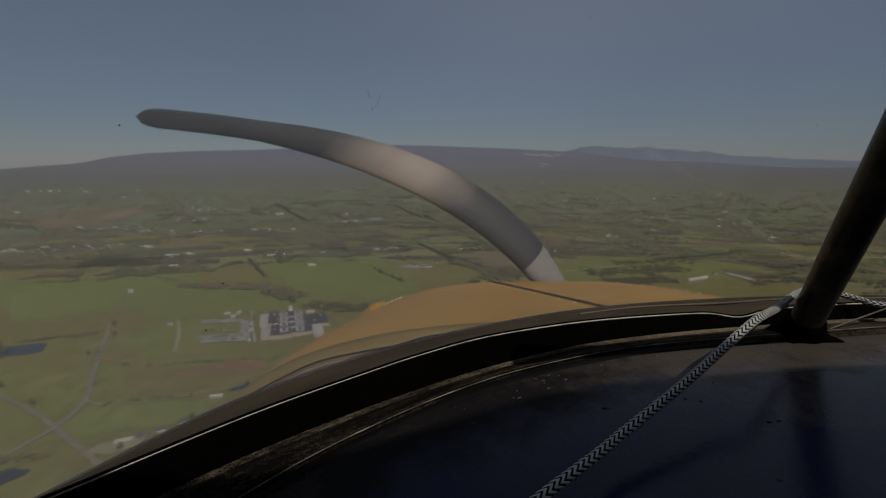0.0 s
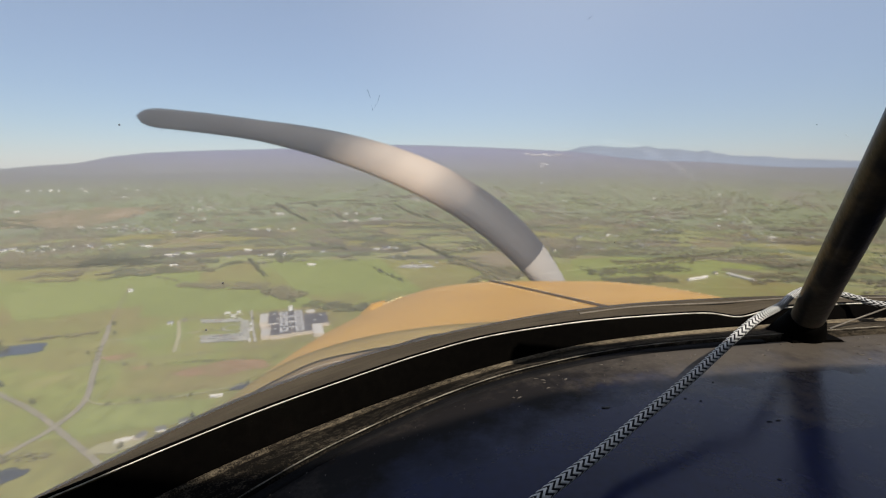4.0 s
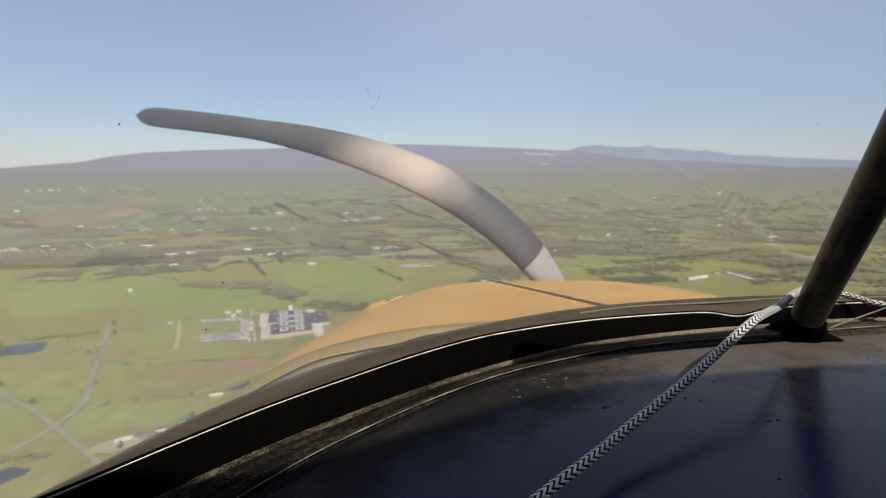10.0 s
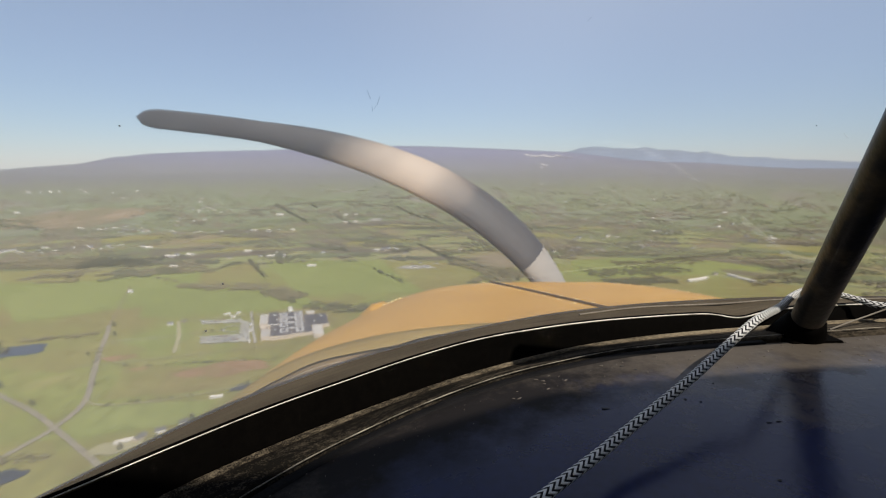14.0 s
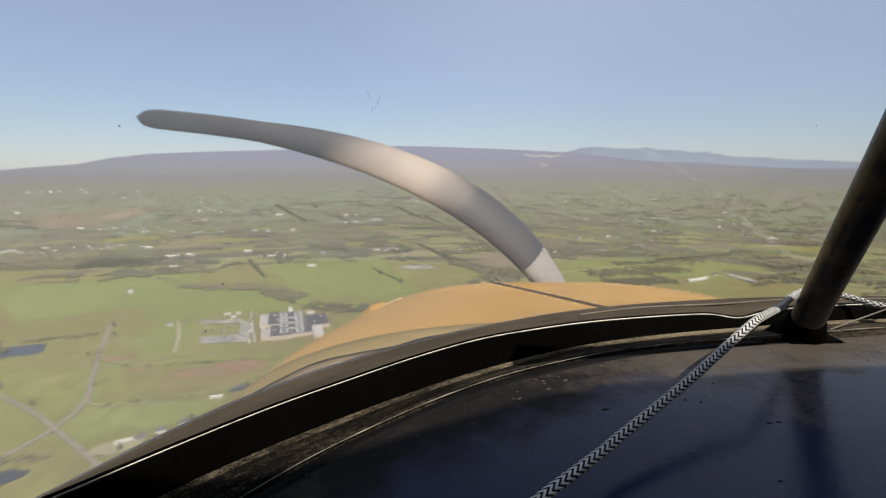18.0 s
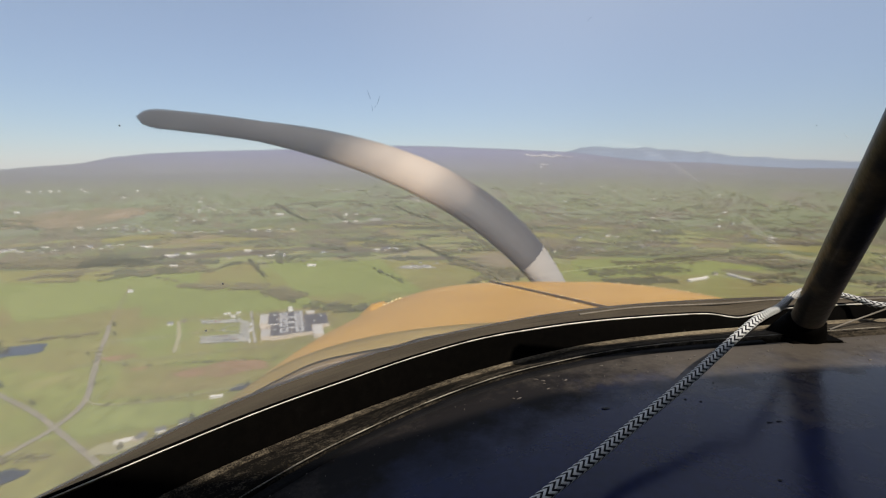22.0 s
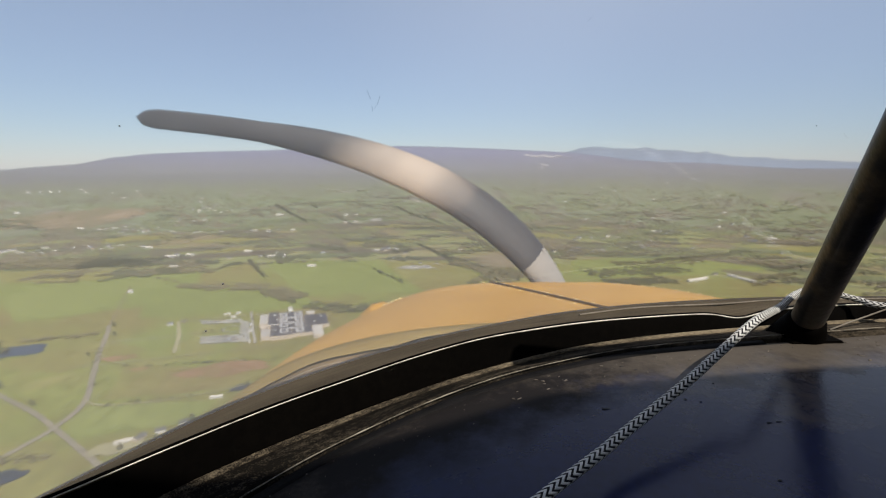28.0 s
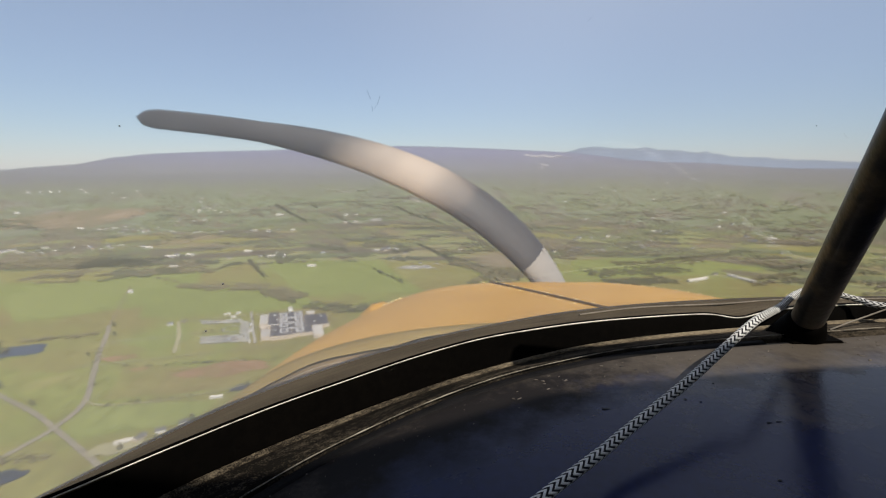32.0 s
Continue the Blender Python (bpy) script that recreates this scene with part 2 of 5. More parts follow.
seat(strip("ledge", [ring(0.0187, -0.0012, LEDGE), ring(0.010, -0.0009, (0.5, 0.5, 0, 0)), ring(0.0025, -0.0008, EDGE), ring(0.0010, -0.0034, EDGE), ring(0.0008, -0.012, EDGE)], DUSTY, "black felt ledge with pale specks"), frame_thing)
bead_line = ring(0.0006, -0.0005, EDGE)
bead = tube("lower_bead", bead_line, [0.00025 + 0.00020 * noise.noise((i * 0.31, 2, 0)) for i in range(len(bead_line))], BEAD, label="thin scuffed pale bead", sides=6)
strip_uv(bead, [[p] * 6 for p in bead_line])
seat(bead, frame_thing)
sealant = [p for p in ring(0.046, 0.0003, (0, 0, 0.32, 0.68)) if p[0] > 0.085]
seat(tube("sealant_bead", [(x, y + 0.0012 * math.sin(x * 60), z) for x, y, z in sealant], 0.0007, SEALANT, label="uneven tan sealant line", sides=6), frame_thing)
seat(tube("stay_wire", [(0.2278, 0.262, -0.0962), (0.2432, 0.268, -0.0941), (0.2617, 0.274, -0.0911), (0.2872, 0.28, -0.085)], 0.0005, SEALANT, label="thin grey stay wire", sides=6), frame_thing)
# outer weather strip over the cowling's rear edge
TRIM_LINE = [(-0.24, -0.234), (-0.1748, -0.1975), (-0.1342, -0.1752), (-0.1033, -0.1610), (-0.0674, -0.1527), (-0.0392, -0.1472), (-0.0019, -0.1374), (0.10, -0.124), (0.30, -0.117)]
trim = [(p.x, p.y) for p in smooth_line([(x, z, 0) for x, z in TRIM_LINE], 12)]
trim += [(0.60 - x, z) for x, z in reversed(trim[:-1])]


def trim_row(y, dz, near):
    """One side of the strip: near is the half on the left of the aeroplane."""
    return [(x, y, z + dz) for x, z in trim if (x < 0.004 if near else x > 0.596)]


for near in (True, False):
    seat(loft("weather_strip", [trim_row(y, dz, near) for y, dz in ((0.3658, -0.002), (0.3654, -0.0004), (0.3648, -0.0002), (0.3642, -0.0006), (0.3638, -0.0014))], BLACK, label="black weather strip outside the glass"), frame_thing)
    seat(loft("trim_ledge", [trim_row(y, dz, near) for y, dz in ((0.3637, -0.0014), (0.3615, -0.0036), (0.3580, -0.0075), (0.3550, -0.012))], TAN, label="tan weathered ledge under the weather strip"), frame_thing)
    seat(tube("weather_bead", trim_row(0.3607, -0.0040, near), 0.0005, PALEBEAD, label="pale worn bead", sides=6), frame_thing)

# cover over the instruments: a nearly flat sheet with a rolled rear edge
cover = empty("instrument_cover", (0.30, 0.10, -0.10))
tagged(cover, "glossy dark navy instrument cover with dust along its front", "dashboard")


def cover_z(x, y):
    return -0.0995 - 0.16 * (min(x, 2 * 0.3034 - x) - 0.28) ** 2


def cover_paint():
    """Navy gloss, matt, dark and dusty near the edge; the UV map's v is the distance from the edge."""
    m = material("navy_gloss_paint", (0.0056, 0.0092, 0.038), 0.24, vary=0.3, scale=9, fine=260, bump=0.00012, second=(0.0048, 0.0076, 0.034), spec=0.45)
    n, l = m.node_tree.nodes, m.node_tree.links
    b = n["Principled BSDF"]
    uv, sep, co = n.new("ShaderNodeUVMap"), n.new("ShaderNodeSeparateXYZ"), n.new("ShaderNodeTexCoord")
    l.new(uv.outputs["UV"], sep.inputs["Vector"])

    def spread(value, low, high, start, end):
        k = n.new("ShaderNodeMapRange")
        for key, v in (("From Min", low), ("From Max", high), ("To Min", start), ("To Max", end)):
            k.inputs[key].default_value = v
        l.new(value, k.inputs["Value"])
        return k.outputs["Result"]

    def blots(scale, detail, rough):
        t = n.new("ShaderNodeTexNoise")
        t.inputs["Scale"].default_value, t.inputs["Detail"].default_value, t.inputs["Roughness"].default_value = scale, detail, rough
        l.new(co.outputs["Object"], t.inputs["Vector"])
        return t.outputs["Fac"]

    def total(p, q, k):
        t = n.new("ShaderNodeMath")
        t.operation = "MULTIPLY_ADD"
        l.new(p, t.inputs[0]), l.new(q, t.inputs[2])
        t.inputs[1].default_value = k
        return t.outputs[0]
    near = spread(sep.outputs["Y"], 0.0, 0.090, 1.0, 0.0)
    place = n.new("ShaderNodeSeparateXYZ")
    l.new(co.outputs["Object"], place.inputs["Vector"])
    brace_side = spread(place.outputs["X"], 0.04, 0.14, -0.60, 0.20)      # the dust tone is stronger near the brace
    dark_edge = spread(total(brace_side, total(blots(38, 8, 0.7), near, 0.8), -0.12), 0.88, 1.22, 0.0, 1.0)
    dust = spread(total(brace_side, total(blots(22, 4, 0.6), total(blots(75, 15, 0.85), near, 2.6), 0.9), 1.2), 1.95, 2.80, 0.0, 1.0)

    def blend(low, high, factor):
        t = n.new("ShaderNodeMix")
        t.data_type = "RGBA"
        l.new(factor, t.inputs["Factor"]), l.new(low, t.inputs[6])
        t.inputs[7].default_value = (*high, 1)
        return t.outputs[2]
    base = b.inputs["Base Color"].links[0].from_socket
    l.new(blend(blend(base, (0.0085, 0.0070, 0.0065), dark_edge), (0.060, 0.050, 0.040), dust), b.inputs["Base Color"])
    l.new(spread(dark_edge, 0, 1, 0.22, 0.62), b.inputs["Roughness"])
    l.new(spread(dark_edge, 0, 1, 0.21, 0.09), b.inputs["Specular IOR Level"])
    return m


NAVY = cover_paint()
SHADE_END = int(np.searchsorted(FLINE[:, 0], 0.185))      # it stops short of the brace
wob = [0.0012 * noise.noise((i * 0.13, 5, 0)) for i in range(len(FLINE))]
# added black strip: shade below the bead, laid on as a surface
shade_rows = [[(x, y, cover_z(x, y) + dz) for x, y, z in ring(at)[:SHADE_END]] for at, dz in ((0.0005, 0.0008), (-0.0015, 0.0009), (-0.0035, 0.0008))]
shade_rows.append([(x, y - w, cover_z(x, y - w) - 0.0004) for (x, y, z), w in zip(ring(-0.0045)[:SHADE_END], wob)])
seat(loft("gap_shade_strip", shade_rows, GAPSHADE, label="black strip painting the shade along the cover's front"), cover)
sheet, gaps = [[(x, y, cover_z(x, y) - 0.004) for x, y, z in ring(0.005)[::2]]], [[0.0] * len(FLINE[::2])]
for t in (0.0, 0.015, 0.04, 0.08, 0.14, 0.22, 0.32, 0.44, 0.58, 0.72, 0.86, 1.0):
    row, gap = [], []
    for r, o in zip(FLINE[::2], FOUT[::2]):
        x, y = r[0] * (1 - 0.25 * t) + 0.25 * t * MIDDLE, r[1] * (1 - t) + t * -0.03
        row.append((x, y, cover_z(x, y) - (0.0015 if t == 0 else 0.0)))
        gap.append(abs((r[0] - x) * o[0] + (r[1] - y) * o[1]))
    sheet.append(row), gaps.append(gap)
for dy, dz in ((0.005, 0.004), (0.006, 0.03), (0.0, 0.25)):
    sheet.append([(x, y - dy, z - dz) for x, y, z in sheet[-1]]), gaps.append(gaps[-1])
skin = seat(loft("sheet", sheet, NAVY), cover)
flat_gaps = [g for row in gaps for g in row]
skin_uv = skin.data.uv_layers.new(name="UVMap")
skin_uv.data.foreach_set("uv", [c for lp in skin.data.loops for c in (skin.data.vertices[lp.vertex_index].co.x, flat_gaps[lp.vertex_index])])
# chipped paint, grit and screw heads on the cover
CHIP = material("black_chip", (0.004, 0.004, 0.005), 0.7, vary=0.3, scale=300, fine=900)
FLAKE = material("brown_dust_flake", (0.095, 0.082, 0.068), 0.95, vary=0.5, scale=600, fine=2400)
GRIT = material("tan_grit", (0.15, 0.132, 0.110), 0.9, vary=0.4, scale=300, fine=900)


CHIPS = [(0.0719, 0.19, 0.002, 0.001), (0.1088, 0.1939, 0.0007, 0.0004), (0.1143, 0.1913, 0.0006, 0.0004), (0.129, 0.2077, 0.0005, 0.0004), (0.132, 0.1729, 0.0012, 0.0003), (0.136, 0.1734, 0.0012, 0.0003), (0.1124, 0.1393, 0.0008, 0.0006), (0.0941, 0.2308, 0.0012, 0.0004), (0.0996, 0.226, 0.0009, 0.0004)]


def speck(name, x, y, rx, ry, mat, turn=0.0):
    bm = bmesh.new()
    bmesh.ops.create_uvsphere(bm, u_segments=8, v_segments=5, radius=1, matrix=Matrix.Translation((x, y, cover_z(x, y) + 0.0001)) @ Matrix.Rotation(radians(turn), 4, "Z") @ Matrix.Diagonal((rx, ry, 0.0003, 1)))
    seat(part(name, bm, mat, smooth=True), cover)


for x, y, rx, ry in CHIPS:
    speck("chip", x, y, rx, ry, CHIP)
gr = random.Random(11)
for i in range(130):
    x = gr.uniform(-0.09, 0.31)
    y = float(np.interp(x, FLINE[:, 0], FLINE[:, 1])) - 0.003 - abs(gr.gauss(0, 0.018))
    k = gr.uniform(0.00008, 0.00030)
    speck("grit", x, y, k * gr.uniform(0.5, 1.6), k * 0.6, GRIT, gr.uniform(0, 180))
for i in range(46):
    x = gr.uniform(0.03, 0.30)
    y = float(np.interp(x, FLINE[:, 0], FLINE[:, 1])) - 0.006 - abs(gr.gauss(0, 0.012))
    k = gr.uniform(0.0004, 0.0013)
    speck("dust_flake", x, y, k * gr.uniform(0.8, 1.8), k * gr.uniform(0.3, 0.6), FLAKE, gr.uniform(-20, 50))

# ---- engine cowling ----
COWL_X, COWL_W, COWL_P, COWL_H = 0.235, 0.47, 3.4, 0.42
FAR_SIDE, SLOPE = 1.28, 0.075     # the cowling reaches as far to either side of the aeroplane's middle


def cowl_top(y):
    return -0.149 - 0.157 * (y - 0.36)


def cowl_w(y):
    return COWL_W + 0.005 + 0.12 * (0.95 - y) + 0.04 * math.sin(math.pi * min(1.0, max(0.0, (y - 0.36) / 0.59)))


def cowl_z(x, y):
    s = min(1.0, abs(x - COWL_X) / (cowl_w(y) * (FAR_SIDE if x > COWL_X else 1)))
    return cowl_top(y) - COWL_H * (1 - (1 - s ** COWL_P) ** (1 / COWL_P)) - SLOPE * max(0.0, x - 0.33)


cowling = empty("engine_cowling", (COWL_X, 0.65, -0.2))
tagged(cowling, "faded orange-yellow engine cowling with a hinged top", "cowling")


def cowl_row(y, shrink=1.0, drop=0.0):
    row = []
    for i in range(81):
        a = math.pi * i / 80
        c, s = math.cos(a), math.sin(a)
        x = COWL_X - cowl_w(y) * (FAR_SIDE if c < 0 else 1) * shrink * math.copysign(abs(c) ** (2 / COWL_P), c)
        row.append((x, y, cowl_top(y) - drop - COWL_H * shrink * (1 - abs(s) ** (2 / COWL_P)) - SLOPE * max(0.0, x - 0.33)))
    return row


rows_y = [0.355 + 0.0305 * i for i in range(20)]
seat(loft("top_skin", [cowl_row(y) for y in rows_y] + [cowl_row(0.945, 0.995, 0.002), cowl_row(0.955, 0.985, 0.006), cowl_row(0.962, 0.96, 0.016), cowl_row(0.964, 0.90, 0.04), cowl_row(0.962, 0.3, 0.25)], YELLOW), cowling)


def on_cowl(x, y, lift=0.0):
    return (x, y, cowl_z(x, y) + lift)


# dull rear band lapped over the skin: windscreen haze put into its colour
seat(loft("rear_band", [[(x, y, z + 0.003) for x, y, z in cowl_row(yy)] for yy in (0.348, 0.39, 0.42, 0.45, 0.478)] + [cowl_row(0.480)], DULL, label="dull tan rear band with windscreen haze in its colour"), cowling)
hinge_line = [(0.097 + (0.203 - 0.097) * (0.945 - y) / 0.345, y) for y in [0.945 - 0.02 * i for i in range(23)]]
seat(tube("hinge", [on_cowl(x, y, 0.001) for x, y in hinge_line], 0.0025, SEAM, label="dirty brown piano hinge", sides=8), cowling)
for i, (x, y) in enumerate(hinge_line[:-6:2]):
    for dx in (-0.013, 0.013):
        bm = bmesh.new()
        bmesh.ops.create_uvsphere(bm, u_segments=8, v_segments=5, radius=0.0029, matrix=Matrix.Translation(on_cowl(x + dx, y)) @ Matrix.Diagonal((1, 1, 0.6, 1)))
        seat(part("rivet", bm, RIVET, smooth=True), cowling)
for i in range(13):
    x = 0.36 + 0.024 * i
    bm = bmesh.new()
    bmesh.ops.create_uvsphere(bm, u_segments=8, v_segments=5, radius=0.0026, matrix=Matrix.Translation(on_cowl(x, 0.93)) @ Matrix.Diagonal((1, 1, 0.7, 1)))
    seat(part("rivet", bm, RIVET, smooth=True), cowling)
# rounded blister over the cylinder at the cowling's front corner
bm = bmesh.new()
bmesh.ops.create_uvsphere(bm, u_segments=32, v_segments=20, radius=1.0)
for v in bm.verts:
    k = 1 + 0.22 * noise.noise(v.co * 1.7) + 0.09 * noise.noise(v.co * 5)
    v.co = Vector((-0.143 + 0.031 * v.co.x * k, 0.93 + 0.06 * v.co.y * k, -0.316 + 0.031 * v.co.z * k + 0.010 * v.co.x))
seat(part("blister", bm, YELLOW, label="small rounded yellow blister", smooth=True), cowling)
for i in range(5):
    bm = bmesh.new()
    bmesh.ops.create_uvsphere(bm, u_segments=8, v_segments=5, radius=0.0034, matrix=Matrix.Translation((-0.118 + 0.008 * i, 0.90, -0.279 + 0.0035 * i)))
    seat(part("rivet", bm, RIVET, smooth=True), cowling)

# ---- propeller at rest ----
HUB = Vector((0.286, 1.02, -0.352))
propeller = empty("propeller", HUB)
tagged(propeller, "two-blade propeller at rest, dark swept blades with a painted pale glint", "propeller")
tube("hub", [(0, -0.05, 0), (0, -0.045, 0), (0, 0.05, 0), (0, 0.055, 0)], [0.05, 0.06, 0.06, 0.05], SPINNER, propeller, "pale metal hub", 24)
tube("spinner", [(0, 0.05, 0), (0, 0.09, 0), (0, 0.13, 0), (0, 0.155, 0), (0, 0.165, 0)], [0.054, 0.05, 0.038, 0.02, 0.006], SPINNER, propeller, "pale spinner cap", 24)
for k in range(6):
    a = math.pi * k / 3
    tube("bolt", [(0.042 * math.cos(a), 0.05, 0.042 * math.sin(a)), (0.042 * math.cos(a), 0.064, 0.042 * math.sin(a))], 0.006, METAL, propeller, sides=6)
BLADE_R = 1.035


def blade_point(r, turn):
    """The middle of the blade at that radius: it sweeps back towards its end."""
    a = radians(turn + 21 + 63 * r - 20.5 * r * r)
    return Vector((-math.sin(a) * r, 0, math.cos(a) * r))


def blade_rows(r0, r1, turn, n=14):
    rows = []
    for i in range(n):
        r = r0 + (r1 - r0) * i / (n - 1)
        s = r / BLADE_R
        mid = blade_point(r, turn)
        along = (blade_point(r + 0.01, turn) - blade_point(r - 0.01, turn)).normalized()
        side = Vector((along.z, 0, -along.x))
        chord = 0.056 + 0.046 * math.sin(math.pi * min(1.0, (s * 1.30) ** 0.70)) - 0.014 * s
        chord = max(0.004, chord * math.sqrt(max(0.0, 1 - max(0.0, (s - 0.95) / 0.05) ** 2.4)))
        thick = 0.046 * (1 - s) ** 1.3 + 0.006
        twist = radians(14 + 40 * (1 - s) ** 1.9)
        row = []
        for k in range(16):
            a = 2 * math.pi * k / 16
            u, v = chord * 0.5 * math.cos(a), thick * 0.5 * math.sin(a)
            p = mid + side * (u * math.cos(twist) - v * math.sin(twist))
            row.append((p.x, u * math.sin(twist) + v * math.cos(twist), p.z))
        rows.append(row)
    return rows


def blade_paint():
    """Dark blade paint with the pale sun glint put into the colour midway."""
    m = material("glint_blade_paint", (0.060, 0.055, 0.054), 0.6, vary=0.3, scale=8, fine=120, bump=0.0003)
    n, l = m.node_tree.nodes, m.node_tree.links
    p = n["Principled BSDF"]
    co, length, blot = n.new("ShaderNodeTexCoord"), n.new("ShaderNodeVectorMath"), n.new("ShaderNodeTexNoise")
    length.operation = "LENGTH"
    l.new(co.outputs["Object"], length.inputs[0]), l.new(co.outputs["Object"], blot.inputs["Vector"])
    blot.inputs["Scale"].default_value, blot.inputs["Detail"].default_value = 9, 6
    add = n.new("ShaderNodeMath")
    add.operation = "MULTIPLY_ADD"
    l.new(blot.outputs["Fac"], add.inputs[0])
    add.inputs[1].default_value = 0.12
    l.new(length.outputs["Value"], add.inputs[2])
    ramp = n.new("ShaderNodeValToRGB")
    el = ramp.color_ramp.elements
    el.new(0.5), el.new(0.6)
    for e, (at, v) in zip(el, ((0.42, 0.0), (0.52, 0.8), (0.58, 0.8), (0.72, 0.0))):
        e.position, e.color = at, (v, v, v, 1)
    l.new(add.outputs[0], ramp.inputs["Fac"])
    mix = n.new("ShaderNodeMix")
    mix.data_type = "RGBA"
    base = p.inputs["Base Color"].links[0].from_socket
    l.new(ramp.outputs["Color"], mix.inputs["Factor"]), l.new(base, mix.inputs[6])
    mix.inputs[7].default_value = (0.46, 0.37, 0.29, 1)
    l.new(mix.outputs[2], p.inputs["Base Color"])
    return m


GLINTBLADE = blade_paint()
for turn in (0, 180):
    b = loft("blade", blade_rows(0.168, 0.90, turn, 36), GLINTBLADE, propeller, "dark blade with a pale sun glint painted midway", closed=True)
    for name, r0, r1, mat, word in (("cuff", 0.05, 0.170, SPINNER, "pale grey metal blade root"), ("tip", 0.898, BLADE_R, BLADE, "dark grey rounded blade end")):
        loft(name, blade_rows(r0, r1, turn, 14), mat, None, word, closed=True).parent = b

# ---- brace tube ----
FOOT, HEAD = Vector((0.2102, 0.2614, -0.0977)), Vector((0.1770, 0.1919, -0.0076))
brace = empty("brace_tube", FOOT)
tagged(brace, "black enamelled steel brace tube with worn brown patches", "tube")
axis = HEAD - FOOT
seat(tube("bar", [FOOT + axis * (i / 30 * 2.35) for i in range(31)], 0.0079, TUBE, sides=28), brace)
collar = tube("collar", [FOOT + axis * k for k in (-0.09, 0.0, 0.10, 0.14)], [0.0155, 0.0128, 0.0098, 0.0081], BLACK, label="black weld collar", sides=24)
seat(collar, brace)
bm = bmesh.new()
box(bm, -0.013, 0.0175, -0.011, 0.011, -0.006, -0.0012)
bmesh.ops.bevel(bm, geom=bm.edges[:], offset=0.0008, segments=2, affect="EDGES")
plate = part("foot_plate", bm, BLACK, label="small black foot plate")
plate.parent = brace

# ---- braided cord ----
cord = empty("braided_cord", (0.108, 0.2, -0.10))
tagged(cord, "black and white chevron braided cord lying over the cover", "cord")


YARNS = (("pale_yarn", 0.0, 0.54, 0.00195, material("pale_yarn", (0.55, 0.545, 0.53), 0.85, vary=0.25, scale=400, fine=2600, bump=0.0002, spec=0.2), "off-white braided yarn"),
         ("dark_yarn", 0.54, 1.0, 0.00195, material("black_yarn", (0.012, 0.012, 0.014), 0.85, vary=0.4, scale=400, fine=2600, bump=0.0002, spec=0.2), "black braided yarn"))


CORD = [(-0.0100, 0.0920, -0.1060), (0.0151, 0.1136, -0.1017), (0.0321, 0.1273, -0.0993), (0.0531, 0.1437, -0.0971), (0.0647, 0.1531, -0.0955), (0.0816, 0.1645, -0.0913), (0.1023, 0.1787, -0.0859), (0.1214, 0.1924, -0.0804),
        (0.1453, 0.2077, -0.0720), (0.1771, 0.2359, -0.0741), (0.2003, 0.2584, -0.0747), (0.2236, 0.2780, -0.0765), (0.2383, 0.2860, -0.0787), (0.2536, 0.2900, -0.0824), (0.2643, 0.2860, -0.0850), (0.2744, 0.2780, -0.0866), (0.3300, 0.2620, -0.0865), (0.3900, 0.2350, -0.0945)]
line = smooth_line(CORD, 14)
spots, sides_, ups, run, side = [], [], [], [0.0], None
for i, p in enumerate(line):
    d = (line[min(i + 1, len(line) - 1)] - line[max(i - 1, 0)]).normalized()
    side = d.cross(Vector((0, 0, 1))).normalized() if side is None else (side - d * side.dot(d)).normalized()
    spots.append(tuple(p)), sides_.append(tuple(side)), ups.append(tuple(side.cross(d)))
    if i:
        run.append(run[-1] + (p - line[i - 1]).length)
spots, sides_, ups, run = np.array(spots), np.array(sides_), np.array(ups), np.array(run)
tube("core", line[1:-1:3], 0.0016, YARNS[1][4], None, "dark core inside the braid", 10)
seat(bpy.data.objects["core"], cord)
PITCH, AROUND = 0.0030, 32
turns = 2 * math.pi * np.arange(AROUND) / AROUND
zig = 0.85 * PITCH * np.abs((turns / (math.pi / 2)) % 1.0 - 0.5) * 2
for name, start, stop, wide, mat, word in YARNS:
    verts, faces = [], []
    for i in range(int(run[-1] / PITCH) - 2):
        for at, fall in ((start, 0.00016), (start + 0.12, 0.00003), ((start + stop) / 2, 0.0), (stop - 0.12, 0.00003), (stop, 0.00016)):
            s = (i + at) * PITCH + zig + PITCH
            c, sd, up = [np.column_stack([np.interp(s, run, a[:, k]) for k in range(3)]) for a in (spots, sides_, ups)]
            verts.append(c + (wide - fall) * (np.cos(turns)[:, None] * sd + np.sin(turns)[:, None] * up))
        o = i * 5 * AROUND
        faces += [tuple(o + v for v in f) for f in grid_faces(5, AROUND, True)]
    seat(tagged(mesh_ob(name, np.concatenate(verts), faces, mat, None, word, smooth=True), word, kind="stuff"), cord)


